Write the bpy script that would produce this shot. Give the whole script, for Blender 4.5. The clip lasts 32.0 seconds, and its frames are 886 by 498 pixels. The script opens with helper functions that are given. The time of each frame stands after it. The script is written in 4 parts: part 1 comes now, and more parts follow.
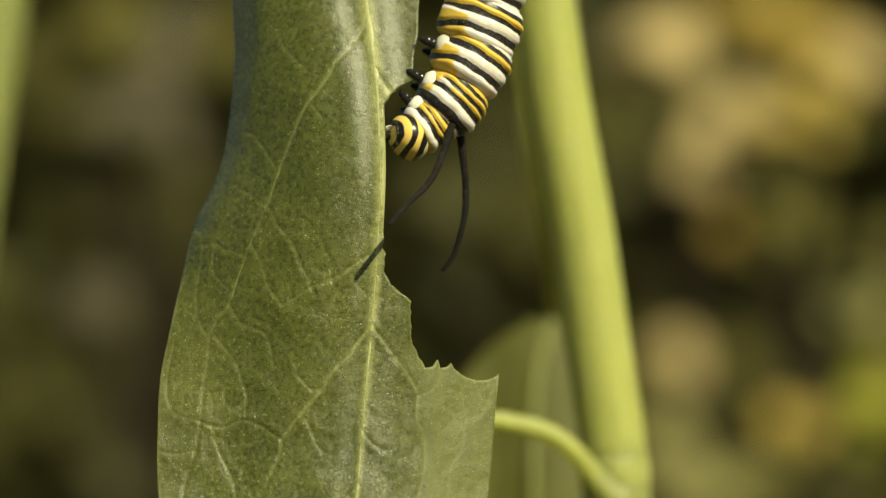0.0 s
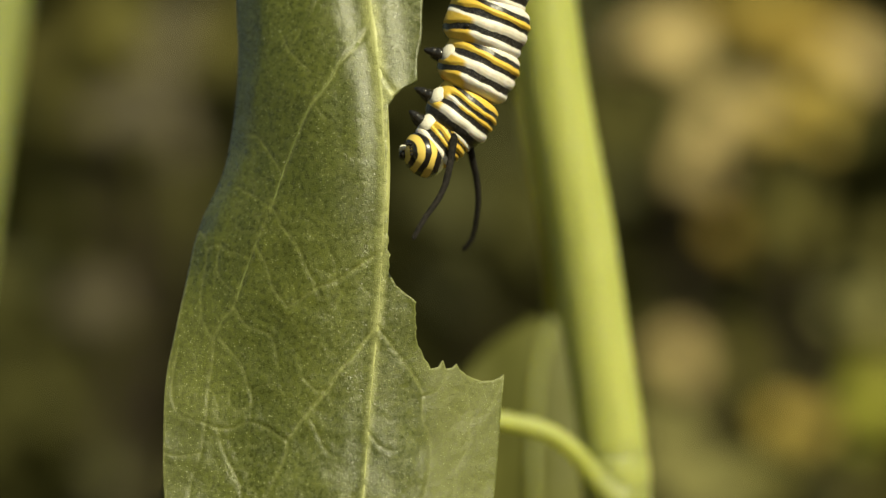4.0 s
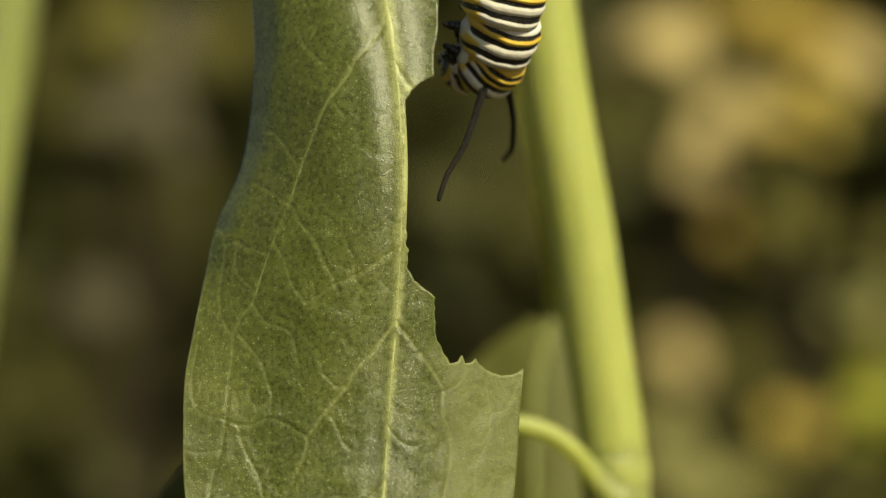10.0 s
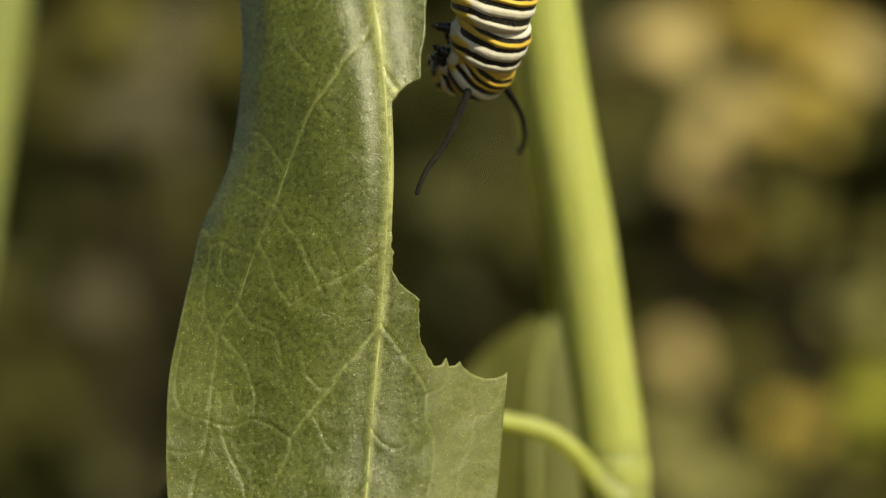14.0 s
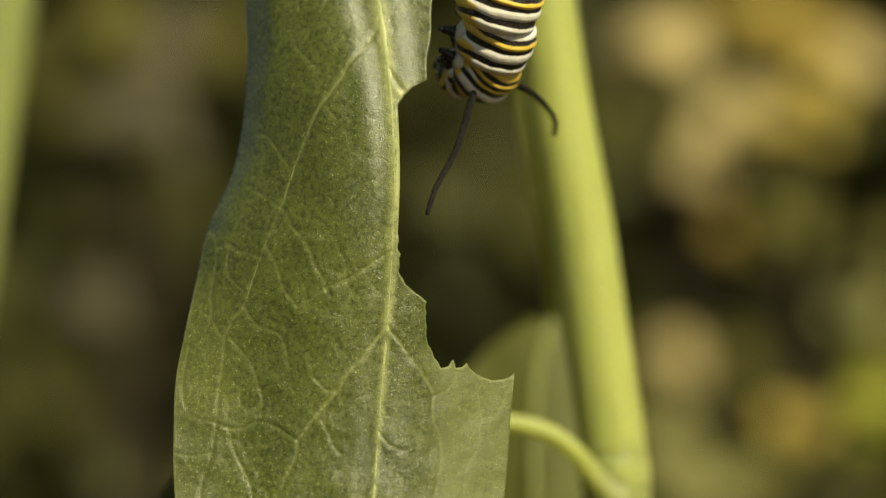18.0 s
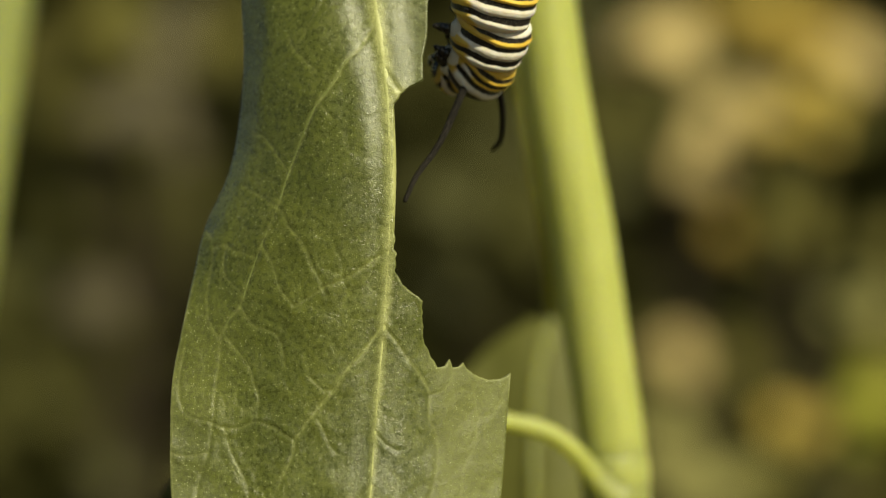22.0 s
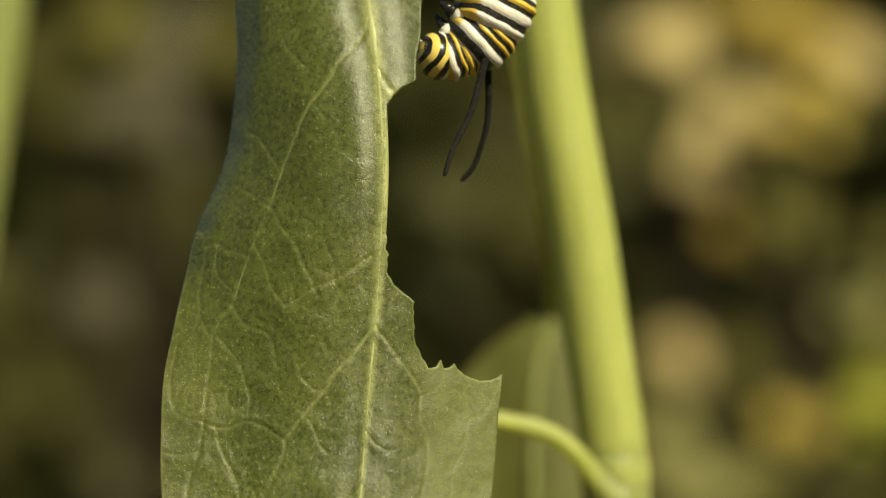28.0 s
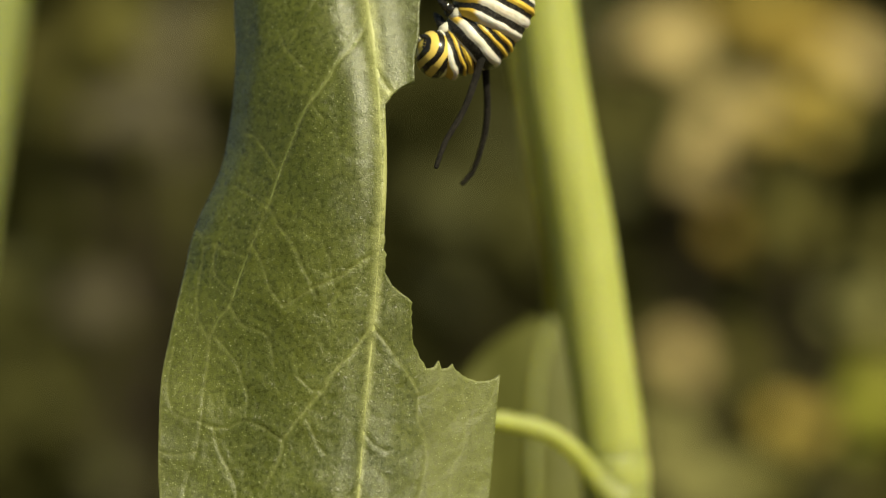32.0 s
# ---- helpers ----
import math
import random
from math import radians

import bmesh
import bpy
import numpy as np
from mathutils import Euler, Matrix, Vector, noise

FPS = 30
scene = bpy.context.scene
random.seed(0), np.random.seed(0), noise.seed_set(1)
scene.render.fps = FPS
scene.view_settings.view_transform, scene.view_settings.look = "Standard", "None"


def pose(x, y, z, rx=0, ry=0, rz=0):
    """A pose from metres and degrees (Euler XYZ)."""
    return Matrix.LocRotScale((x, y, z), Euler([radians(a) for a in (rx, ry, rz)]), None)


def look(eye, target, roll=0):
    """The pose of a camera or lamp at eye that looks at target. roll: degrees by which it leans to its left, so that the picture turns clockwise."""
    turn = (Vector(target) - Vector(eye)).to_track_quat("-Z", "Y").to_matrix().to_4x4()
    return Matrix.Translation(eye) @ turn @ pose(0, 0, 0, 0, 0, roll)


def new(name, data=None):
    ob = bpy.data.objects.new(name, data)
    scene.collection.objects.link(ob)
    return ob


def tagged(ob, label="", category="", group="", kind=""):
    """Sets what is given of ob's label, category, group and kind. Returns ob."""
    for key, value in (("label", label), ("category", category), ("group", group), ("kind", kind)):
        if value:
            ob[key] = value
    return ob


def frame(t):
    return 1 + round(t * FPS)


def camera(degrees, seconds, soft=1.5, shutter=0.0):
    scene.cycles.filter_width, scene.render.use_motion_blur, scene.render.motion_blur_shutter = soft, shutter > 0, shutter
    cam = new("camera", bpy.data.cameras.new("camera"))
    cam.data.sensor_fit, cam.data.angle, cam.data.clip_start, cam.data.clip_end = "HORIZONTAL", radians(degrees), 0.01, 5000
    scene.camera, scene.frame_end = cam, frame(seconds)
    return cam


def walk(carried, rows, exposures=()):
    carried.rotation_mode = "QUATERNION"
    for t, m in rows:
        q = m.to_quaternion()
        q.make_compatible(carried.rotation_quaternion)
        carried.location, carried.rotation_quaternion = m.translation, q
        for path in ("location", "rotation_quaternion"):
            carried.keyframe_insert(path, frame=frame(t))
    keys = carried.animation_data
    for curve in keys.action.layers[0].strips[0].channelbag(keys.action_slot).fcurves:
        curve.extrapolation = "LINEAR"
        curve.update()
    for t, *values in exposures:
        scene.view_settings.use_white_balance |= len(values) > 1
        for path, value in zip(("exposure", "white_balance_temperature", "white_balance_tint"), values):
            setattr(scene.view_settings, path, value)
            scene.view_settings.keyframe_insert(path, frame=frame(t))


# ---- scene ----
cam = camera(20, 32.0, soft=1.3)
LENS = 0.2223                      # metres from the lens to the leaf's plane
EYE = (0.0, -LENS, 0.9)
walk(cam, [(0.0, look(EYE, (0, 0, 0.9))), (32.0, look(EYE, (0, 0, 0.9)))], [(0.0, 0.64, 7750, -6), (32.0, 0.64, 7750, -6)])
cam.data.dof.use_dof = True        # macro lens, a 9 mm opening
cam.data.dof.focus_distance = LENS + 0.0008
cam.data.dof.aperture_fstop = 11.3
cam.data.dof.aperture_blades = 0

# ---- light: high sun from behind the right shoulder, clear sky ----
SUN_DIR = Vector((0.43, -0.65, 0.66)).normalized()
world = bpy.data.worlds.new("sky")
scene.world = world
world.use_nodes = True
wn = world.node_tree.nodes
sky = wn.new("ShaderNodeTexSky")
sky.sky_type = "NISHITA"
sky.sun_disc = False
sky.sun_elevation = math.asin(SUN_DIR.z)
sky.sun_rotation = math.atan2(SUN_DIR.x, SUN_DIR.y)
wn["Background"].inputs[1].default_value = 0.042
world.node_tree.links.new(sky.outputs[0], wn["Background"].inputs[0])
sun = new("sun", bpy.data.lights.new("sun", "SUN"))
sun.data.energy = 4.0
sun.data.angle = radians(0.53)
sun.data.color = (1.0, 0.93, 0.78)
sun.matrix_world = look((0.5, -0.6, 1.8), Vector((0.5, -0.6, 1.8)) - SUN_DIR)

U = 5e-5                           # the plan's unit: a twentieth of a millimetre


def place(u, v, depth=0.0):
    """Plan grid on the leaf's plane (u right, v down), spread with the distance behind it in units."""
    k = (LENS + depth * U) / LENS
    return Vector(((u - 784) * U * k, depth * U, 0.9 + (441 - v) * U * k))


def smooth(a, b, x):
    t = np.clip((x - a) / (b - a), 0, 1)
    return t * t * (3 - 2 * t)


# ---- materials ----
def material(name):
    m = bpy.data.materials.new(name)
    m.use_nodes = True
    return m, m.node_tree.nodes, m.node_tree.links, m.node_tree.nodes["Principled BSDF"]


def ramp(nodes, stops, hard=False):
    r = nodes.new("ShaderNodeValToRGB")
    r.color_ramp.interpolation = "CONSTANT" if hard else "LINEAR"
    e = r.color_ramp.elements
    while len(e) < len(stops):
        e.new(0.5)
    for el, (p, c) in zip(e, stops):
        el.position, el.color = p, (*c, 1)
    return r


def noise_tex(nodes, links, scale, coord, detail=3.0, rough=0.55):
    n = nodes.new("ShaderNodeTexNoise")
    n.inputs["Scale"].default_value = scale
    n.inputs["Detail"].default_value = detail
    n.inputs["Roughness"].default_value = rough
    links.new(coord, n.inputs["Vector"])
    return n


def coords(nodes):
    return nodes.new("ShaderNodeTexCoord").outputs["Object"]


def mixer(nodes, links, fac, a, b, mode="MIX"):
    m = nodes.new("ShaderNodeMix")
    m.data_type, m.blend_type = "RGBA", mode
    for sock, val in ((m.inputs[0], fac), (m.inputs[6], a), (m.inputs[7], b)):
        if isinstance(val, (int, float)):
            sock.default_value = val
        elif isinstance(val, tuple):
            sock.default_value = (*val, 1)
        else:
            links.new(val, sock)
    return m.outputs[2]


def calc(nodes, links, op, a, b=0.0, clamp=False):
    m = nodes.new("ShaderNodeMath")
    m.operation, m.use_clamp = op, clamp
    for sock, val in ((m.inputs[0], a), (m.inputs[1], b)):
        if isinstance(val, (int, float)):
            sock.default_value = val
        else:
            links.new(val, sock)
    return m.outputs[0]


def bump(nodes, links, bsdf, height, dist, strength=1.0, before=None):
    b = nodes.new("ShaderNodeBump")
    b.inputs["Distance"].default_value = dist
    b.inputs["Strength"].default_value = strength
    links.new(height, b.inputs["Height"])
    if before:
        links.new(before, b.inputs["Normal"])
    if bsdf:
        links.new(b.outputs[0], bsdf.inputs["Normal"])
    return b.outputs[0]


def mottled(name, dark, light, scale, rough=0.6, relief=0.0, spec=0.4, translucent=0.0):
    m, n, l, b = material(name)
    co = coords(n)
    big, fine = noise_tex(n, l, scale, co), noise_tex(n, l, scale * 7, co)
    mix = calc(n, l, "ADD", calc(n, l, "MULTIPLY", big.outputs[0], 0.65), calc(n, l, "MULTIPLY", fine.outputs[0], 0.35))
    r = ramp(n, [(0.3, dark), (0.7, light)])
    l.new(mix, r.inputs[0])
    info = n.new("ShaderNodeObjectInfo")
    vary = calc(n, l, "ADD", calc(n, l, "MULTIPLY", info.outputs["Random"], 0.5), 0.75)
    hsv = n.new("ShaderNodeHueSaturation")
    l.new(r.outputs[0], hsv.inputs["Color"])
    l.new(vary, hsv.inputs["Value"])
    l.new(hsv.outputs[0], b.inputs["Base Color"])
    b.inputs["Roughness"].default_value = rough
    b.inputs["Specular IOR Level"].default_value = spec
    if relief:
        bump(n, l, b, fine.outputs[0], relief)
    if translucent:
        t = n.new("ShaderNodeBsdfTranslucent")
        l.new(hsv.outputs[0], t.inputs["Color"])
        mx = n.new("ShaderNodeMixShader")
        mx.inputs[0].default_value = translucent
        l.new(b.outputs[0], mx.inputs[1])
        l.new(t.outputs[0], mx.inputs[2])
        l.new(mx.outputs[0], n["Material Output"].inputs["Surface"])
    return m


def leaf_material():
    """Downy green leaf: pale veins from the mesh, a fine net of small veins, hair glints painted as pale dots."""
    m, n, l, b = material("milkweed_leaf_green")
    co = coords(n)
    vein = n.new("ShaderNodeAttribute")
    vein.attribute_name = "vein"
    warp = noise_tex(n, l, 260, co, 3)
    off = n.new("ShaderNodeVectorMath")
    off.operation = "MULTIPLY_ADD"
    l.new(warp.outputs["Color"], off.inputs[0])
    off.inputs[1].default_value = (0.0022, 0.0022, 0.0022)
    l.new(co, off.inputs[2])
    net = n.new("ShaderNodeTexVoronoi")
    net.feature = "DISTANCE_TO_EDGE"
    net.inputs["Scale"].default_value = 330
    l.new(off.outputs[0], net.inputs["Vector"])
    net2 = n.new("ShaderNodeTexVoronoi")
    net2.feature = "DISTANCE_TO_EDGE"
    net2.inputs["Scale"].default_value = 1150
    l.new(off.outputs[0], net2.inputs["Vector"])
    line = ramp(n, [(0.0, (1, 1, 1)), (0.045, (0, 0, 0))])
    l.new(net.outputs["Distance"], line.inputs[0])
    line2 = ramp(n, [(0.0, (1, 1, 1)), (0.09, (0, 0, 0))])
    l.new(net2.outputs["Distance"], line2.inputs[0])
    patch = noise_tex(n, l, 120, co, 4)
    grain = noise_tex(n, l, 12500, co, 1, 0.6)
    spot = noise_tex(n, l, 2300, co, 3, 0.6)
    keep = ramp(n, [(0.42, (0, 0, 0)), (0.62, (1, 1, 1))])
    l.new(patch.outputs[0], keep.inputs[0])
    green = ramp(n, [(0.3, (0.044, 0.052, 0.0065)), (0.7, (0.080, 0.089, 0.015))])
    l.new(patch.outputs[0], green.inputs[0])
    speck = ramp(n, [(0.35, (0.70, 0.70, 0.67)), (0.68, (1.36, 1.36, 1.3))])
    l.new(spot.outputs[0], speck.inputs[0])
    col = mixer(n, l, 1.0, green.outputs[0], speck.outputs[0], "MULTIPLY")
    faint = calc(n, l, "MULTIPLY", calc(n, l, "MULTIPLY", line.outputs[0], keep.outputs[0]), 0.08)
    col = mixer(n, l, faint, col, (0.20, 0.23, 0.075))
    col = mixer(n, l, calc(n, l, "MULTIPLY", line2.outputs[0], 0.05), col, (0.17, 0.20, 0.06))
    bloom_gloss = n.new("ShaderNodeAttribute")
    bloom_gloss.attribute_name = "bloom_gloss"
    col = mixer(n, l, calc(n, l, "MULTIPLY", bloom_gloss.outputs["Fac"], 0.33), col, (0.186, 0.190, 0.058))
    broken = noise_tex(n, l, 1000, co, 3, 0.6)
    uneven = ramp(n, [(0.34, (0.45,) * 3), (0.62, (1, 1, 1))])
    l.new(broken.outputs[0], uneven.inputs[0])
    col = mixer(n, l, calc(n, l, "MULTIPLY", vein.outputs["Fac"], uneven.outputs[0]), col, (0.36, 0.365, 0.15))
    l.new(col, b.inputs["Base Color"])
    # pale dots: sparkle of the fine hairs, mixed into the base colour
    hair_glint = n.new("ShaderNodeTexVoronoi")
    hair_glint.inputs["Scale"].default_value = 3700
    l.new(co, hair_glint.inputs["Vector"])
    dots = ramp(n, [(0.13, (1, 1, 1)), (0.22, (0, 0, 0))])
    l.new(hair_glint.outputs["Distance"], dots.inputs[0])
    some = ramp(n, [(0.47, (0, 0, 0)), (0.62, (1, 1, 1))])
    l.new(spot.outputs[0], some.inputs[0])
    col = mixer(n, l, calc(n, l, "MULTIPLY", calc(n, l, "MULTIPLY", dots.outputs[0], some.outputs[0]), 0.80), col, (0.40, 0.42, 0.25))
    crisp = ramp(n, [(0.32, (0.80, 0.80, 0.78)), (0.66, (1.20, 1.20, 1.18))])
    l.new(grain.outputs[0], crisp.inputs[0])
    col = mixer(n, l, 1.0, col, crisp.outputs[0], "MULTIPLY")
    l.new(col, b.inputs["Base Color"])
    rr = ramp(n, [(0.3, (0.24,) * 3), (0.75, (0.36,) * 3)])
    l.new(spot.outputs[0], rr.inputs[0])
    l.new(calc(n, l, "ADD", rr.outputs[0], calc(n, l, "MULTIPLY", bloom_gloss.outputs["Fac"], 0.22)), b.inputs["Roughness"])
    b.inputs["Specular IOR Level"].default_value = 0.52
    b.inputs["Sheen Weight"].default_value = 0.04
    b.inputs["Sheen Roughness"].default_value = 0.4
    pillow = ramp(n, [(0.0, (0, 0, 0)), (0.22, (1, 1, 1))])
    pillow.color_ramp.interpolation = "EASE"
    l.new(net.outputs["Distance"], pillow.inputs[0])
    h = calc(n, l, "ADD", calc(n, l, "MULTIPLY", calc(n, l, "MULTIPLY", line.outputs[0], keep.outputs[0]), -0.4), calc(n, l, "MULTIPLY", line2.outputs[0], -0.25))
    first = bump(n, l, None, h, 0.00005, 0.4)
    second = bump(n, l, None, pillow.outputs[0], 0.00003, 0.7, first)
    quilt = noise_tex(n, l, 1300, co, 2, 0.5)
    third = bump(n, l, None, quilt.outputs[0], 0.000025, 0.5, second)
    down = bump(n, l, None, dots.outputs[0], 0.00005, 0.8, third)
    bump(n, l, b, grain.outputs[0], 0.00005, 0.74, down)
    return m


def stem_material(name, dark, light):
    m, n, l, b = material(name)
    co = coords(n)
    mp = n.new("ShaderNodeMapping")
    mp.inputs["Scale"].default_value = (1, 1, 0.06)
    l.new(co, mp.inputs[0])
    streak, fine = noise_tex(n, l, 900, mp.outputs[0], 3), noise_tex(n, l, 150, co, 3)
    r = ramp(n, [(0.3, dark), (0.7, light)])
    l.new(calc(n, l, "MULTIPLY", calc(n, l, "ADD", streak.outputs[0], fine.outputs[0]), 0.5), r.inputs[0])
    l.new(r.outputs[0], b.inputs["Base Color"])
    b.inputs["Roughness"].default_value = 0.48
    b.inputs["Subsurface Weight"].default_value = 1.0
    b.inputs["Subsurface Radius"].default_value = (0.0070, 0.0066, 0.0030)
    b.inputs["Subsurface Scale"].default_value = 1.3
    bump(n, l, b, streak.outputs[0], 0.0002, 0.5)
    t = n.new("ShaderNodeBsdfTranslucent")
    l.new(r.outputs[0], t.inputs["Color"])
    mx = n.new("ShaderNodeMixShader")
    mx.inputs[0].default_value = 0.08
    l.new(b.outputs[0], mx.inputs[1])
    l.new(t.outputs[0], mx.inputs[2])
    l.new(mx.outputs[0], n["Material Output"].inputs["Surface"])
    return m


def skin_material():
    """Soft satin skin: black, yellow and white by the ring's own band attributes, edges a little frayed."""
    m, n, l, b = material("caterpillar_skin")
    co = coords(n)
    own = calc(n, l, "MULTIPLY", n.new("ShaderNodeObjectInfo").outputs["Random"], 40.0)
    black, yellow = n.new("ShaderNodeAttribute"), n.new("ShaderNodeAttribute")
    black.attribute_name, yellow.attribute_name = "black", "yellow"
    wob, fine, shade = noise_tex(n, l, 1100, co, 3, 0.6), noise_tex(n, l, 5200, co, 2, 0.7), noise_tex(n, l, 700, co, 3)
    wob.noise_dimensions = "4D"
    l.new(own, wob.inputs["W"])
    y = calc(n, l, "ADD", yellow.outputs["Fac"], calc(n, l, "MULTIPLY", calc(n, l, "SUBTRACT", shade.outputs[0], 0.5), 0.35))
    mixr = ramp(n, [(0.30, (0, 0, 0)), (0.70, (1, 1, 1))])
    mixr.color_ramp.interpolation = "EASE"
    l.new(y, mixr.inputs[0])
    white = ramp(n, [(0.35, (0.66, 0.60, 0.50)), (0.6, (0.75, 0.70, 0.65))])
    l.new(shade.outputs[0], white.inputs[0])
    gold = ramp(n, [(0.3, (0.62, 0.40, 0.055)), (0.7, (0.72, 0.50, 0.10))])
    l.new(wob.outputs[0], gold.inputs[0])
    col = mixer(n, l, mixr.outputs[0], white.outputs[0], gold.outputs[0])
    k = calc(n, l, "ADD", black.outputs["Fac"], calc(n, l, "MULTIPLY", calc(n, l, "SUBTRACT", wob.outputs[0], 0.5), 5.0))
    k = calc(n, l, "ADD", k, calc(n, l, "MULTIPLY", calc(n, l, "SUBTRACT", fine.outputs[0], 0.5), 1.6))
    k = calc(n, l, "ADD", calc(n, l, "MULTIPLY", k, 0.55), 0.5, True)
    grey = ramp(n, [(0.45, (0.012, 0.010, 0.009)), (0.75, (0.075, 0.068, 0.062))])
    l.new(fine.outputs[0], grey.inputs[0])
    col = mixer(n, l, k, col, grey.outputs[0])
    l.new(col, b.inputs["Base Color"])
    rr = calc(n, l, "SUBTRACT", 0.47, calc(n, l, "MULTIPLY", k, 0.12))
    l.new(rr, b.inputs["Roughness"])
    b.inputs["Specular IOR Level"].default_value = 0.34
    b.inputs["Subsurface Weight"].default_value = 0.25
    b.inputs["Subsurface Radius"].default_value = (0.0006, 0.0004, 0.0002)
    b.inputs["Subsurface Scale"].default_value = 0.5
    first = bump(n, l, None, shade.outputs[0], 0.00022, 0.6)
    bump(n, l, b, fine.outputs[0], 0.00003, 0.6, first)
    return m


LEAF = leaf_material()
RIB_PALE = mottled("leaf_rib_pale", (0.21, 0.22, 0.075), (0.37, 0.37, 0.165), 700, 0.42, 0.00006, 0.4)
VEIN_GREEN = mottled("leaf_vein_green", (0.10, 0.122, 0.028), (0.165, 0.185, 0.055), 500, 0.45, 0.00005, 0.4)
STEM = stem_material("stem_green", (0.315, 0.335, 0.088), (0.395, 0.41, 0.125))
STEM_PALE = stem_material("stem_pale_green", (0.225, 0.248, 0.082), (0.29, 0.31, 0.11))
STEM_DULL = stem_material("stem_olive", (0.19, 0.20, 0.045), (0.26, 0.265, 0.065))
PETIOLE = stem_material("petiole_olive", (0.16, 0.16, 0.038), (0.21, 0.21, 0.055))
PALE_LEAF = mottled("leaf_pale", (0.098, 0.100, 0.023), (0.148, 0.148, 0.036), 60, 0.55, 0.0003, 0.3, 0.40)
SKIN = skin_material()
BLACK = mottled("caterpillar_black", (0.006, 0.006, 0.006), (0.022, 0.018, 0.014), 1500, 0.14, 0.00002, 0.5)
FEELER = mottled("filament_black", (0.004, 0.004, 0.004), (0.042, 0.036, 0.030), 2600, 0.8, 0.00016, 0.12)
IVORY = mottled("caterpillar_ivory", (0.62, 0.57, 0.45), (0.74, 0.70, 0.62), 700, 0.42, 0.00006, 0.4)


def head_material():
    """Yellow and black arcs round the mouth."""
    m, n, l, b = material("caterpillar_head")
    co = coords(n)
    flat = n.new("ShaderNodeVectorMath")
    flat.operation = "MULTIPLY"
    l.new(co, flat.inputs[0])
    flat.inputs[1].default_value = (1, 0.3, 1)
    d = n.new("ShaderNodeVectorMath")
    d.operation = "DISTANCE"
    l.new(flat.outputs[0], d.inputs[0])
    d.inputs[1].default_value = (17 * U, 0, 32 * U)
    wob = noise_tex(n, l, 600, co, 2)
    s = calc(n, l, "ADD", calc(n, l, "DIVIDE", d.outputs["Value"], 76 * U), calc(n, l, "MULTIPLY", calc(n, l, "SUBTRACT", wob.outputs[0], 0.5), 0.12))
    y, k, w = (0.72, 0.52, 0.13), (0.012, 0.010, 0.009), (0.74, 0.66, 0.42)
    r = ramp(n, [(0.0, k), (0.06, k), (0.08, y), (0.23, y), (0.25, k), (0.35, k), (0.37, y), (0.50, y), (0.52, k), (0.63, k), (0.65, y), (0.76, y), (0.78, k), (0.88, k), (0.90, w)])
    l.new(s, r.inputs[0])
    l.new(r.outputs[0], b.inputs["Base Color"])
    b.inputs["Roughness"].default_value = 0.26
    b.inputs["Coat Weight"].default_value = 0.25
    return m


HEAD = head_material()


# ---- mesh helpers ----
def finish(bm, name, mat, flat=False):
    me = bpy.data.meshes.new(name)
    bmesh.ops.recalc_face_normals(bm, faces=bm.faces)
    for f in bm.faces:
        f.smooth = not flat
    bm.to_mesh(me)
    bm.free()
    me.materials.append(mat)
    return me


def part(name, me, parent, m=None, label=""):
    ob = new(name, me)
    ob.parent = parent
    if m is not None:
        ob.matrix_basis = m
    if label:
        tagged(ob, label)
    return ob


def tube(points, radii, sides=20, close=True):
    """A round tube through the points."""
    bm = bmesh.new()
    rings, side = [], Vector((1, 0, 0))
    n = len(points)
    for i, (p, r) in enumerate(zip(points, radii)):
        f = (points[min(i + 1, n - 1)] - points[max(i - 1, 0)]).normalized()
        side = (side - f * side.dot(f))
        side = side.normalized() if side.length > 1e-6 else f.orthogonal().normalized()
        up = f.cross(side)
        rings.append([bm.verts.new(p + (side * math.cos(a) + up * math.sin(a)) * r) for a in (2 * math.pi * k / sides for k in range(sides))])
    for a, b in zip(rings, rings[1:]):
        for k in range(sides):
            bm.faces.new((a[k], a[(k + 1) % sides], b[(k + 1) % sides], b[k]))
    if close:
        bm.faces.new(rings[0])
        bm.faces.new(rings[-1])
    return bm


def glide(controls, steps=12):
    """A smooth line through control points (Catmull-Rom)."""
    c = [controls[0], *controls, controls[-1]]
    out = []
    for i in range(1, len(c) - 2):
        a, b, d, e = c[i - 1], c[i], c[i + 1], c[i + 2]
        for k in range(steps):
            t = k / steps
            out.append(0.5 * ((2 * b) + (d - a) * t + (2 * a - 5 * b + 4 * d - e) * t * t + (3 * b - a - 3 * d + e) * t ** 3))
    out.append(c[-2])
    return out


def lathe(profile, sides=48, bumpy=0.0, seed=0):
    """Rings (z, radius) round the z axis, with a slight unevenness."""
    bm = bmesh.new()
    rings = []
    for z, r in profile:
        ring = []
        for k in range(sides):
            a = 2 * math.pi * k / sides
            w = 1 + bumpy * noise.noise(Vector((math.cos(a) * 1.3, math.sin(a) * 1.3, z * 900 + seed * 7.1)))
            ring.append(bm.verts.new((math.cos(a) * r * w, math.sin(a) * r * w, z)))
        rings.append(ring)
    for a, b in zip(rings, rings[1:]):
        for k in range(sides):
            bm.faces.new((a[k], a[(k + 1) % sides], b[(k + 1) % sides], b[k]))
    bm.faces.new(rings[0])
    bm.faces.new(rings[-1])
    return bm


def blob(rx, ry, rz, seg=20, rings=12):
    bm = bmesh.new()
    bmesh.ops.create_uvsphere(bm, u_segments=seg, v_segments=rings, radius=1)
    bmesh.ops.scale(bm, vec=(rx, ry, rz), verts=bm.verts)
    return bm


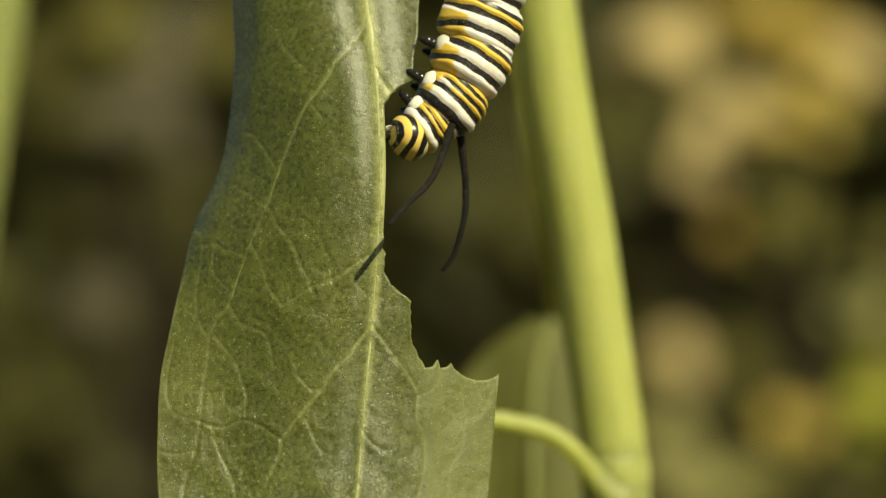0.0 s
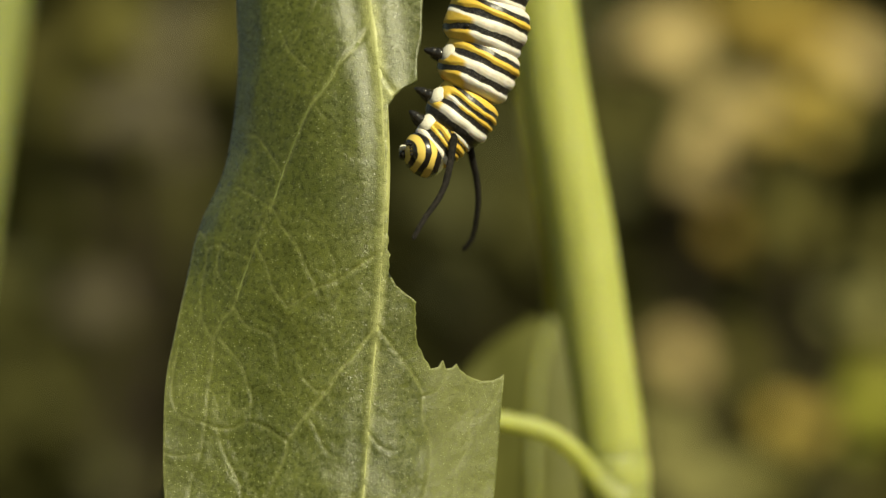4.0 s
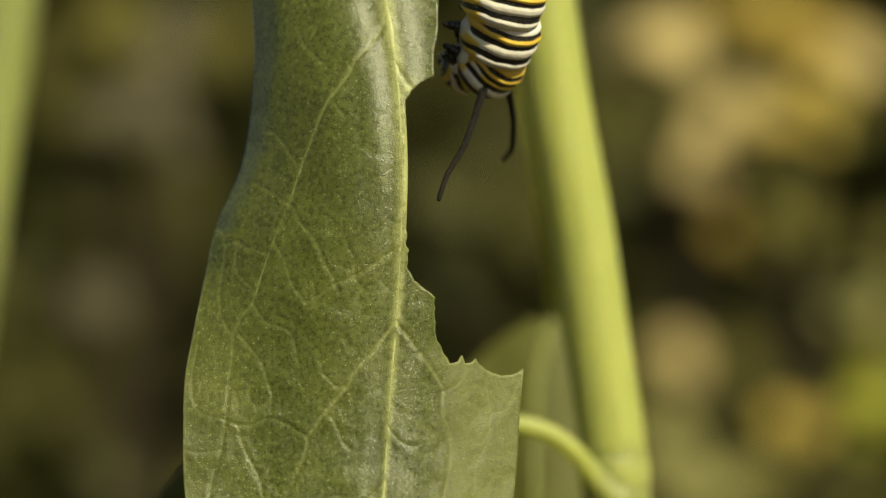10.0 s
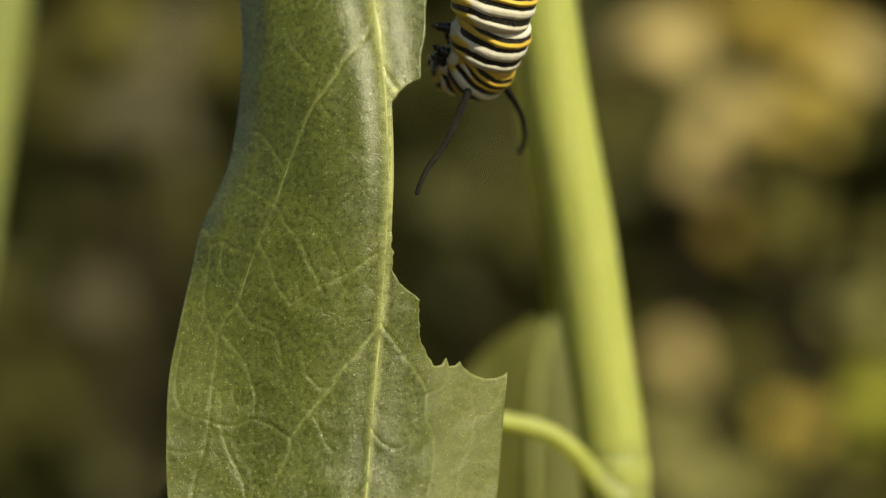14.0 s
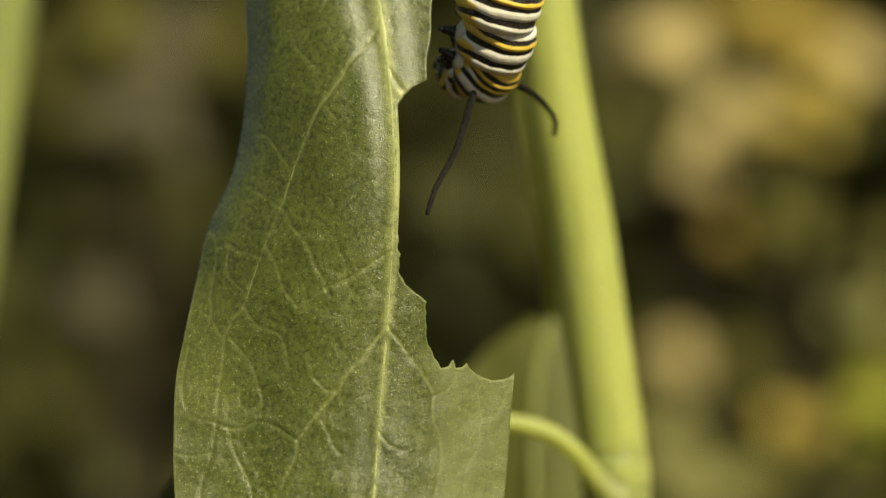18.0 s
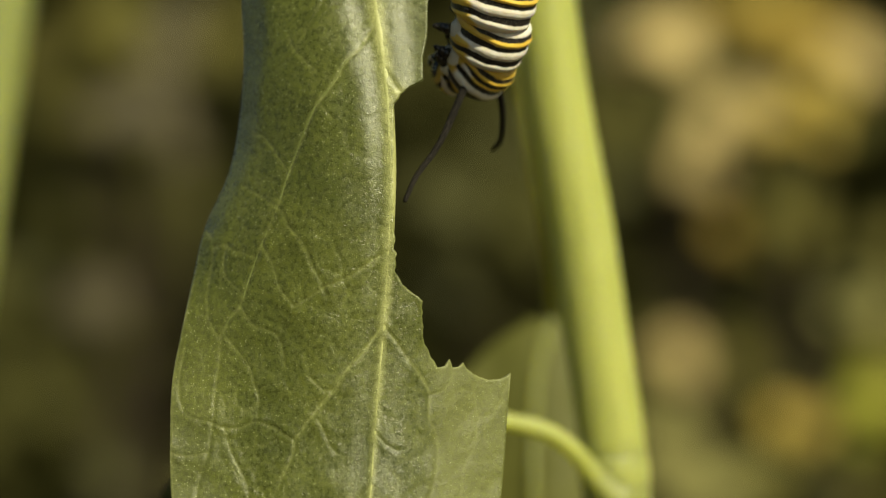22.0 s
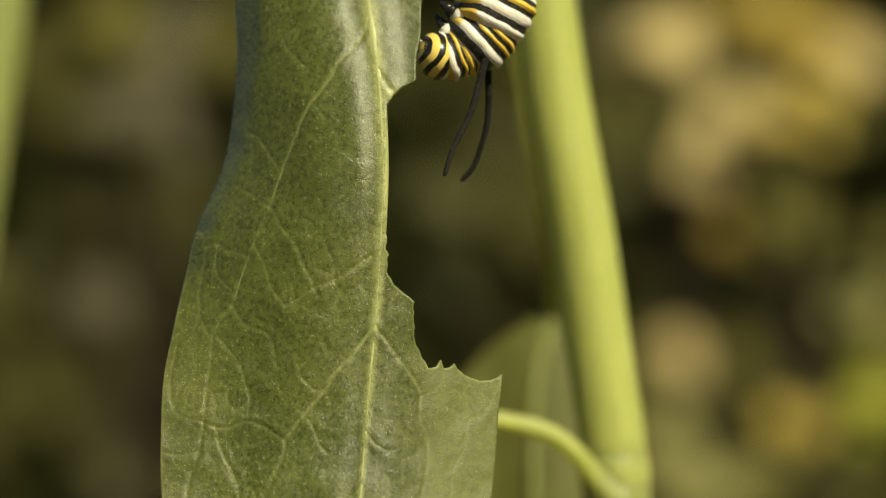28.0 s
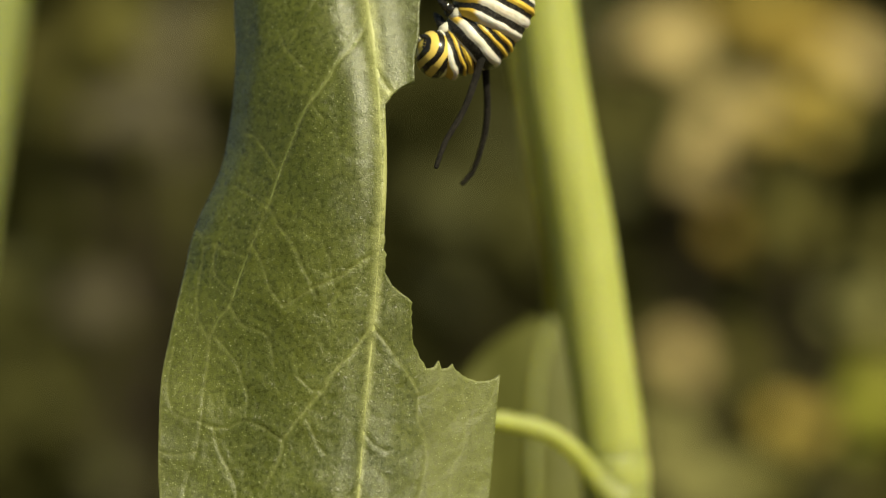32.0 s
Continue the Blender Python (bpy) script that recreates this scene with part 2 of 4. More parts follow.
# ---- ground and distance ----
def ground_sheet():
    bm = bmesh.new()
    bmesh.ops.create_grid(bm, x_segments=60, y_segments=60, size=1)
    for v in bm.verts:
        x, y = (math.copysign(abs(c) ** 3.2 * 400, c) for c in (v.co.x, v.co.y))
        near = max(0.0, 1 - math.hypot(x, y) / 30)
        v.co = (x, y, 0.02 * near * noise.noise(Vector((x * 3, y * 3, 0))) - 0.01)
    return tagged(new("ground", finish(bm, "ground", mottled("garden_soil", (0.030, 0.022, 0.012), (0.060, 0.046, 0.026), 9, 0.95, 0.01, 0.1))), "dark bare garden soil under the plants", "ground", kind="structure")


ground_sheet()


def blade(length, width, fold=0.25, droop=0.3, rows=8, cols=4):
    """A pointed leaf along +z, its face towards -y, folded along the rib and drooping back."""
    bm = bmesh.new()
    grid = []
    for i in range(rows + 1):
        t = i / rows
        w = width * (math.sin(math.pi * t ** 0.8) * 0.5 + 0.02)
        grid.append([bm.verts.new((s * w, abs(s) * w * fold + droop * length * t * t, length * (t - 0.25 * droop * t * t))) for s in (-1 + 2 * k / cols for k in range(cols + 1))])
    for a, b in zip(grid, grid[1:]):
        for k in range(cols):
            bm.faces.new((a[k], a[k + 1], b[k + 1], b[k]))
    return bm


def thick(ob, amount):
    s = ob.modifiers.new("thickness", "SOLIDIFY")
    s.thickness, s.offset = amount, 0.0
    return ob


def leaf_pile(count, box, size, mat, name, seed, upward=0.3):
    """Many small leaves in one mesh."""
    rng = np.random.default_rng(seed)
    base = np.array([(-0.0, 0, 0), (0.3, 0.05, 0.35), (0.36, 0.1, 0.6), (0, -0.04, 1.0), (-0.36, 0.1, 0.6), (-0.3, 0.05, 0.35), (0, -0.03, 0.5)])
    tri = np.array([(0, 1, 6), (1, 2, 6), (2, 3, 6), (3, 4, 6), (4, 5, 6), (5, 0, 6)])
    verts, faces = [], []
    lo, hi = np.array(box[0]), np.array(box[1])
    for i in range(count):
        p = lo + (hi - lo) * rng.random(3)
        e = Euler(((rng.random() - 0.5) * 2.6 - upward, (rng.random() - 0.5) * 2.2, rng.random() * 6.28)).to_matrix()
        s = size * (0.6 + 0.8 * rng.random())
        verts.extend((base * s) @ np.array(e).T + p)
        faces.extend((tri + 7 * i).tolist())
    me = bpy.data.meshes.new(name)
    me.from_pydata([tuple(v) for v in verts], [], faces)
    me.materials.append(mat)
    return me


# hedge leaf colour kept dark to stand in for the deep shade inside
SHADE_LEAF = mottled("hedge_leaf_shaded", (0.039, 0.038, 0.013), (0.072, 0.069, 0.024), 14, 0.95, 0, 0.02)
TWIG = mottled("bark_brown", (0.035, 0.027, 0.018), (0.07, 0.055, 0.038), 60, 0.9, 0.001, 0.1)


def hedge(x, y, width, deep, height, seed, count):
    root = tagged(new("hedge"), "dense garden hedge, deep shade put into its dark leaf colour, out of focus", "hedge")
    root.location = (x, y, 0)
    part("crown", leaf_pile(count, ((-width / 2, -deep / 2, 0.04), (width / 2, deep / 2, height)), 0.055, SHADE_LEAF, "crown", seed), root)
    for i in range(7):
        bx = (i / 6 - 0.5) * width * 0.9
        pts = glide([Vector((bx, 0, -0.03)), Vector((bx + 0.03, 0.03, height * 0.4)), Vector((bx - 0.04, -0.02, height * 0.9))], 6)
        part("trunk", finish(tube(pts, [0.018 * (1 - 0.05 * k) for k in range(len(pts))], 8), "trunk", TWIG), root)
    return root


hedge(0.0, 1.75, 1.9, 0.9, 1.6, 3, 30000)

# ---- out-of-focus sprigs behind the milkweed ----
def foliage(name, c, spread=0.18):
    return mottled(name, tuple(x * (1 - spread) for x in c), tuple(x * (1 + spread) for x in c), 90, 0.75, 0, 0.12, 0.15)


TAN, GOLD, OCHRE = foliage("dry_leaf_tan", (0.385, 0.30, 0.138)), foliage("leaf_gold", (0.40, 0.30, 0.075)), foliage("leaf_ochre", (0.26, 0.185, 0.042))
# the darker leaf colours carry the shade of the dim sprigs
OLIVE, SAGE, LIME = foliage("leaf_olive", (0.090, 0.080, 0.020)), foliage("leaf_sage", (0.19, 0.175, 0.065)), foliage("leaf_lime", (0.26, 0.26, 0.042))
UMBER, SHADED = foliage("dry_leaf_umber", (0.110, 0.094, 0.060)), foliage("leaf_shade_green", (0.060, 0.059, 0.024))


def round_leaf(size):
    """A roundish small leaf, cupped, from its stalk up along +z, its face towards -y."""
    bm = bmesh.new()
    mid = bm.verts.new((0, 0.06 * size, 0.5 * size))
    rim = []
    for k in range(16):
        a = 2 * math.pi * k / 16
        r = 0.5 * size * (1 + 0.07 * math.sin(3 * a) + 0.05 * math.cos(5 * a))
        rim.append(bm.verts.new((r * math.sin(a), 0.0, 0.5 * size - r * math.cos(a))))
    for k in range(16):
        bm.faces.new((mid, rim[k], rim[(k + 1) % 16]))
    return bm


def shrub(label, foot, depth, tufts, seed):
    """One plant: a stalk from the ground, twigs to its tufts, round leaves on each (material, right, down, leaf size, leaves, scatter)."""
    rng = random.Random(seed)
    root = tagged(new("round_leaved_shrub"), label, "shrub", "round-leaved shrubs in the blurred background")
    fu, fd = foot
    base = place(fu, 441, fd)
    base.z = 0
    root.location = base
    tops = [place(t[1], t[2], depth + rng.uniform(-900, 900)) - base for t in tufts]
    crown = Vector((sum(p.x for p in tops) / len(tops), sum(p.y for p in tops) / len(tops) + 0.05, min(p.z for p in tops) - 0.08))
    pts = glide([Vector((0, 0, -0.03)), crown * 0.5 + Vector((0.01, 0.02, 0)), crown], 6)
    part("stalk", finish(tube(pts, [0.0035 - 0.0001 * k for k in range(len(pts))], 8), "stalk", TWIG), root)
    wide = U * (LENS + depth * U) / LENS
    for p, (mat, u, v, leaf, count, jit) in zip(tops, tufts):
        size = leaf * wide
        tw = glide([crown, crown.lerp(p, 0.5) + Vector((0, 0.03, 0.005)), p + Vector((0, 0.012, -size * 0.4))], 4)
        part("twig", finish(tube(tw, [0.0009] * len(tw), 6), "twig", TWIG), root)
        me = finish(round_leaf(size), "leaf", mat)
        turn = rng.random() * 6.28
        for i in range(count):
            a = turn + 2.4 * i
            r = jit * wide * (math.sqrt((i + 0.3) / count) if count > 1 else 0)
            face = Vector((rng.uniform(0.0, 0.5), -0.8, rng.uniform(0.15, 0.65))).normalized()
            q = face.to_track_quat("-Y", "Z").to_matrix().to_4x4()
            spot = p + Vector((math.cos(a) * r, 0.006 * i - 0.01, math.sin(a) * r))
            part("leaf", me, root, Matrix.Translation(spot) @ q @ pose(0, 0, -size / 2, 0, rng.uniform(-40, 40), 0))
    return root


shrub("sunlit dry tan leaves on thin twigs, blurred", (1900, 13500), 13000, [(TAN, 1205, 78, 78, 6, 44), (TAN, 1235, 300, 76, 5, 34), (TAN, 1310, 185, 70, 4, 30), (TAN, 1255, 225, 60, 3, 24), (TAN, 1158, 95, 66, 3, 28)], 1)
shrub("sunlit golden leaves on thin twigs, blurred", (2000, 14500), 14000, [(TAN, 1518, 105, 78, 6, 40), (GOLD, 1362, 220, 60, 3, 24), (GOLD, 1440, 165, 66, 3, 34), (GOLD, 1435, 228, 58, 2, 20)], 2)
shrub("ochre and olive leaves, half shade put into their colours, blurred", (2100, 15500), 15000, [(OCHRE, 1350, 40, 85, 5, 46), (OCHRE, 1430, 60, 75, 4, 40), (OCHRE, 1262, 405, 60, 1, 0), (OLIVE, 1400, 385, 84, 3, 36), (OLIVE, 1340, 440, 64, 1, 0), (SHADED, 1085, 80, 80, 2, 30), (OLIVE, 1115, 190, 70, 1, 0), (OCHRE, 1290, 20, 70, 2, 26)], 3)
shrub("sage green leaves on thin stalks, blurred", (2150, 13500), 13000, [(SAGE, 1508, 532, 92, 5, 20), (OLIVE, 1555, 430, 66, 2, 20), (OLIVE, 1540, 600, 70, 2, 24)], 4)
shrub("lime and ochre leaves low on a sprig, blurred", (2050, 13000), 12600, [(GOLD, 1402, 742, 74, 3, 7), (LIME, 1550, 690, 84, 4, 24), (LIME, 1500, 765, 60, 2, 20), (SAGE, 1470, 830, 64, 3, 30), (OLIVE, 1540, 860, 70, 2, 20)], 5)
shrub("dusty sage leaves on a low sprig, blurred", (1650, 13000), 12500, [(TAN, 1192, 635, 84, 4, 20), (SAGE, 1200, 700, 64, 3, 24), (SAGE, 1170, 790, 70, 3, 30), (SAGE, 1215, 850, 76, 6, 40), (SAGE, 1290, 850, 64, 2, 20), (OLIVE, 1330, 640, 80, 2, 44), (OLIVE, 1350, 840, 70, 3, 30), (OLIVE, 1270, 740, 64, 2, 24)], 6)
shrub("dry umber leaves on a sprig dimmed by leaf colour, blurred", (-500, 13000), 13200, [(UMBER, 170, 533, 84, 4, 8), (UMBER, 290, 110, 76, 3, 56), (UMBER, 335, 5, 60, 2, 14), (UMBER, 200, 190, 70, 2, 40), (SHADED, 55, 470, 66, 2, 8), (SHADED, 190, 835, 70, 1, 0)], 7)
shrub("dull olive leaves on a sprig dimmed by leaf colour, blurred", (-700, 15500), 15200, [(OLIVE, 90, 110, 80, 2, 50), (OLIVE, 390, 80, 80, 3, 40), (OLIVE, 190, 40, 85, 4, 50), (OLIVE, 70, 270, 80, 2, 44), (UMBER, 320, 220, 70, 2, 40), (OLIVE, 140, 190, 70, 2, 44)], 8)
shrub("green leaves darkened in colour for the shaded middle, blurred", (820, 15500), 15000, [(SHADED, 820, 360, 80, 2, 40), (SHADED, 890, 250, 70, 2, 30), (SHADED, 1060, 330, 70, 1, 0), (SHADED, 800, 480, 80, 2, 40)], 9)

# ---- the milkweed stem and its side leaves ----
def milkweed_stem():
    root = tagged(new("milkweed_stem"), "thick smooth yellow-green milkweed stem standing in soil", "plant stem")
    dep = 820
    line = [place(u, v, dep) for u, v in ((868, -620), (903, -380), (933, -180), (960, 0), (990, 200), (1027, 400), (1056, 600), (1083, 780), (1092, 900), (1102, 1040), (1122, 1300))]
    low = line[-1]
    base = Vector((low.x + 0.052, low.y + 0.02, -0.02))
    root.location = (base.x, base.y, 0)
    off = Vector((base.x, base.y, 0))
    top = line[0] + (line[0] - line[1]).normalized() * 0.12
    pts = glide([base - off, base.lerp(low, 0.33) - off + Vector((-0.004, 0, 0)), base.lerp(low, 0.70) - off + Vector((-0.003, 0, 0)), *[p - off for p in line[::-1]], top - off], 9)
    zn = place(0, 846, dep).z
    rad = [0.00412 - 0.00082 * max(0.0, p.z - 0.1) + 0.00012 * math.exp(-((p.z - zn) / 0.0015) ** 2) for p in pts]
    part("stalk", finish(tube(pts, rad, 36), "stalk", STEM), root)
    collar = [place(1087.5 + 0.08 * k, 838 + k, dep) - off for k in np.linspace(-34, 34, 9)]
    part("node", finish(tube(collar, [0.00352 + 0.00018 * math.cos((k / 8 - 0.5) * math.pi) for k in range(9)], 28), "node", STEM), root, None, "swollen leaf joint on the stem")
    pet = glide([place(1116, 880, dep - 20), place(1086, 876, dep - 46), place(1054, 846, dep - 66), place(1018, 800, dep - 90), place(970, 766, dep - 112), place(915, 750, dep - 130), place(850, 744, dep - 160), place(760, 770, dep - 200)], 10)
    n = len(pet)
    part("petiole", finish(tube([p - off for p in pet], [(18 + 17 * max(0, 1 - abs(i - 9) / 14) ** 1.4 - 3 * i / n) * U * 1.15 for i in range(n)], 20), "petiole", STEM), root)
    # the blade on that petiole hangs behind the chewed leaf
    a, b = place(770, 768, dep - 200), place(281, 885, dep - 300)
    along = (b - a).normalized()
    back = Vector((0, 1, 0))
    back = (back - along * back.dot(along)).normalized()
    turn = Matrix((back.cross(along), back, along)).transposed().to_4x4()
    me = finish(blade((b - a).length, 0.017, 0.2, 0.02, 24, 8), "side_leaf", PALE_LEAF)
    side = part("side_leaf", me, root, Matrix.Translation(a - off) @ turn)
    thick(side, 0.00025)
    return root


milkweed_stem()


def back_leaf():
    """A broad blurred leaf behind the stem, arching over and hanging down."""
    root = tagged(new("hanging_leaf"), "broad olive-green leaf hanging behind the stem, blurred", "leaf")
    bm = bmesh.new()
    rows, cols = 28, 14
    grid = []
    top = [Vector(p) for p in ((800, 690, 0), (850, 628, 0), (905, 585, 0), (985, 545, 0), (1060, 560, 0))]
    rim = glide(top, 4)
    for i in range(rows + 1):
        t = i / rows
        line = []
        for k, p in enumerate(rim):
            s = k / (len(rim) - 1)
            u = p.x + t * (60 - 10 * s) * t
            v = p.y + t * (560 + 60 * math.sin(s * math.pi))
            d = 1380 + 26 * math.sin(s * math.pi * 2.2) * (0.4 + t) - 120 * math.sin(t * math.pi / 2) + 60 * s
            line.append(bm.verts.new(place(u, v, d)))
        grid.append(line)
    for a, b in zip(grid, grid[1:]):
        for k in range(len(a) - 1):
            bm.faces.new((a[k], a[k + 1], b[k + 1], b[k]))
    blade_ob = part("blade", finish(bm, "blade", PALE_LEAF), root)
    thick(blade_ob, 0.0003)
    rib = glide([place(985, 548, 1408), place(955, 640, 1375), place(945, 760, 1335), place(945, 900, 1290), place(950, 1100, 1270)], 8)
    part("midrib", finish(tube(rib, [(13 - 6 * i / len(rib)) * U for i in range(len(rib))], 10), "midrib", STEM_DULL), root)
    pet = glide([place(990, 552, 1408), place(986, 470, 1330), place(970, 380, 1240), place(949, 270, 1190), place(929, 160, 1170), place(914, 60, 1160), place(896, -90, 1120), place(890, -260, 1010), place(905, -400, 850)], 8)
    part("petiole", finish(tube(pet, [27 * U] * len(pet), 14), "petiole", PETIOLE), root)
    return root


back_leaf()


def far_stem():
    root = tagged(new("swaying_stem"), "second yellow-green stem leaning at the edge, blurred", "plant stem")
    dep = 2100
    a, b = place(-128, 882, dep), place(14, -100, dep)
    lean = (b - a) / (b.z - a.z)
    base = a - lean * (a.z + 0.02)
    root.location = (base.x, base.y, 0)
    pts = [lean * (z + 0.02) + Vector((0, 0, -0.02)) for z in np.linspace(-0.02, 1.02, 60)]
    rad = [0.0044 - 0.0005 * p.z for p in pts]
    part("stalk", finish(tube(pts, rad, 24), "stalk", STEM_PALE), root)
    return root


FAR_STEM = far_stem()

# ---- the chewed leaf ----
PIVOT = place(680, 400)
RIB = ((640, -400), (652, -150), (664, 0), (672, 60), (682, 140), (688, 220), (691, 310), (688, 410), (683, 500), (677, 580), (668, 680), (660, 780), (652, 882), (632, 1060), (600, 1380))
LEFT = ((628, -395), (540, -340), (465, -220), (436, -90), (428, 0), (431, 100), (424, 200), (405, 300), (361, 402), (340, 490), (318, 590), (303, 670), (299, 750), (301, 882), (325, 1050), (420, 1230), (592, 1378))
RIGHT_TOP = ((655, -398), (720, -330), (775, -200), (770, -90), (757, 0), (755, 60), (748, 100), (748, 140))
BITES = ((748, 142), (727, 152), (710, 167), (698, 182), (695, 235), (694, 330), (696, 405), (697, 440), (703, 449), (698, 456), (699, 478), (711, 504), (745, 530), (747, 532), (746, 565), (749, 602), (758, 628), (774, 650), (788, 648), (793, 636), (800, 650), (812, 648), (817, 641), (834, 662), (864, 673), (887, 670), (902, 660))
RIGHT_LOW = ((896, 730), (884, 882), (855, 1040), (750, 1250), (606, 1380))
VEINS = (
    ((663, 44), (640, 80), (611, 110), (597, 135), (580, 160), (563, 180), (549, 205), (537, 236), (524, 270), (509, 310), (490, 366), (470, 412), (455, 450), (437, 500), (424, 540), (404, 565), (390, 592)),
    ((676, 577), (655, 604), (640, 625), (615, 650), (601, 670), (590, 690), (570, 711), (551, 735), (535, 756), (520, 778), (517, 800), (505, 830), (490, 860), (474, 895)),
    ((682, 447), (655, 462), (635, 478), (615, 490), (590, 501), (570, 509), (548, 524), (519, 541)),
    ((497, 372), (510, 400), (530, 424), (542, 446), (551, 470), (565, 495), (577, 524)),
    ((682, 125), (698, 150), (712, 168)),
    ((678, 578), (700, 605), (724, 640), (744, 668), (757, 694), (757, 738), (768, 762), (772, 800), (766, 850), (752, 910)),
    ((519, 541), (504, 525), (491, 503), (485, 480), (476, 456), (464, 434)),
    ((519, 779), (500, 768), (480, 755), (450, 746), (420, 757), (395, 756), (374, 748)),
    ((592, 689), (572, 690), (560, 680), (547, 668)),
    ((390, 592), (386, 640), (378, 700), (375, 745), (366, 800), (350, 850), (344, 890)),
    ((360, 403), (372, 420), (378, 435), (400, 431), (408, 441), (428, 446), (453, 456)),
    ((378, 435), (371, 480), (365, 522), (368, 562), (386, 600)),
    ((430, 328), (450, 341), (474, 355), (490, 366)),
    ((445, 236), (465, 241), (480, 260), (500, 291), (509, 312)),
    ((563, 181), (575, 194), (586, 207)),
    ((424, 541), (436, 562), (450, 577), (472, 584), (491, 596), (499, 620), (503, 648)),
    ((398, 596), (425, 628), (440, 650), (448, 680), (456, 702), (452, 745)),
    ((560, 742), (571, 762), (581, 786), (594, 802)),
    ((663, 765), (680, 785), (702, 797)),
    ((757, 700), (780, 692), (796, 674), (800, 652)),
    ((844, 742), (838, 702), (834, 680)),
    ((900, 668), (886, 704), (868, 734), (844, 742), (838, 790), (818, 828), (812, 890)),
    ((326, 612), (317, 655), (315, 700), (330, 734), (374, 748)),
    ((400, 431), (394, 460), (400, 492), (430, 520)),
    ((511, 62), (518, 84), (536, 104), (560, 126)),
    ((395, 756), (408, 800), (432, 850), (440, 890)),
    ((300, 800), (330, 806), (366, 800)),
    ((655, 860), (610, 905), (560, 980)),
    ((655, -110), (610, -60), (560, 20), (520, 90), (480, 130)),
)


def polyline(pts):
    return np.array([(p.x, p.y) for p in glide([Vector((a, b, 0)) for a, b in pts], 8)])


def distance_to(line, q):
    best = np.full(len(q), 1e9)
    for a, b in zip(line, line[1:]):
        ab = b - a
        t = np.clip(((q - a) @ ab) / max(ab @ ab, 1e-9), 0, 1)
        best = np.minimum(best, np.hypot(*(q - a - t[:, None] * ab).T))
    return best


RIB_LINE, LEFT_LINE = polyline(RIB), polyline(LEFT)


def leaf_depth(q):
    """How far the leaf's surface lies behind its plane at the plan points q."""
    u, v = q[:, 0], q[:, 1]
    x = u - np.interp(v, RIB_LINE[:, 1], RIB_LINE[:, 0])
    edge = u - np.interp(v, LEFT_LINE[:, 1], LEFT_LINE[:, 0])
    off = np.interp(v, (-200, 0, 120, 220), (52, 46, 30, 28))
    ease, high = 1 - smooth(230, 430, v), 1 - smooth(280, 820, v)
    left = (2.6 + 3.4 * ease) * (np.tanh((x + off) / 15) - np.tanh(off / 15)) + (0.0006 + 0.0016 * high) * np.minimum(0, x + 62 + 20 * (1 - ease)) ** 2 + (1 - high) * 6 * np.exp(-((x + 205) / 90) ** 2) - (0.02 + 0.10 * ease) * x
    strip = 5.6 * (np.tanh((x - 38) / 14) + math.tanh(38 / 14)) - 0.10 * x
    flap = np.where(x < 55, 0.0034 * x * x, 0.0034 * 55 * 55 + 0.45 * (x - 55))
    right = strip + (flap - strip) * smooth(400, 620, v)
    d = np.where(x < 0, left, right)
    curl = 1 - smooth(404, 426, v)
    wide = np.interp(v, (-300, 0, 200, 300, 400), (52, 39, 35, 25, 31))
    wide = wide + 4 * np.sin(v * 0.03)
    turned = wide - edge
    d = d + curl * 0.34 * (turned + np.sqrt(turned ** 2 + 64))
    low = np.maximum(0, 165 - edge) * smooth(430, 560, v)
    d = d - 0.0008 * low ** 2
    d = d + 0.06 * (441 - v) + 0.00042 * np.maximum(0, 380 - v) ** 2 * smooth(-420, -100, v) - 0.00025 * np.maximum(0, v - 580) ** 2 * (1 - smooth(950, 1300, v))
    puck = np.array([noise.noise(Vector((a * 0.017, b * 0.017, 1.0))) + 0.22 * noise.noise(Vector((a * 0.045, b * 0.045, 4.0))) for a, b in q])
    return d + 2.6 * puck * (0.3 + 0.7 * smooth(15, 110, np.abs(x)))


def quilting(q):
    """Creases of the small vein net: 1 on a crease, 0 inside a cell of the net."""
    rng = np.random.default_rng(11)
    cell = 34.0
    gu, gv = np.meshgrid(np.arange(270, 930, cell), np.arange(-420, 1400, cell))
    seeds = np.stack([gu.ravel(), gv.ravel()], 1) + rng.uniform(-0.42, 0.42, (gu.size, 2)) * cell
    warp = np.array([(noise.noise(Vector((a * 0.05, b * 0.05, 7.0))), noise.noise(Vector((a * 0.05, b * 0.05, 17.0)))) for a, b in q]) * 9
    out = np.empty(len(q))
    for k in range(0, len(q), 8000):
        p = q[k:k + 8000] + warp[k:k + 8000]
        d = np.sqrt(((p[:, None, :] - seeds[None]) ** 2).sum(2))
        two = np.partition(d, 1, axis=1)[:, :2]
        out[k:k + 8000] = np.exp(-((two[:, 1] - two[:, 0]) / 4.5) ** 2)
    return out


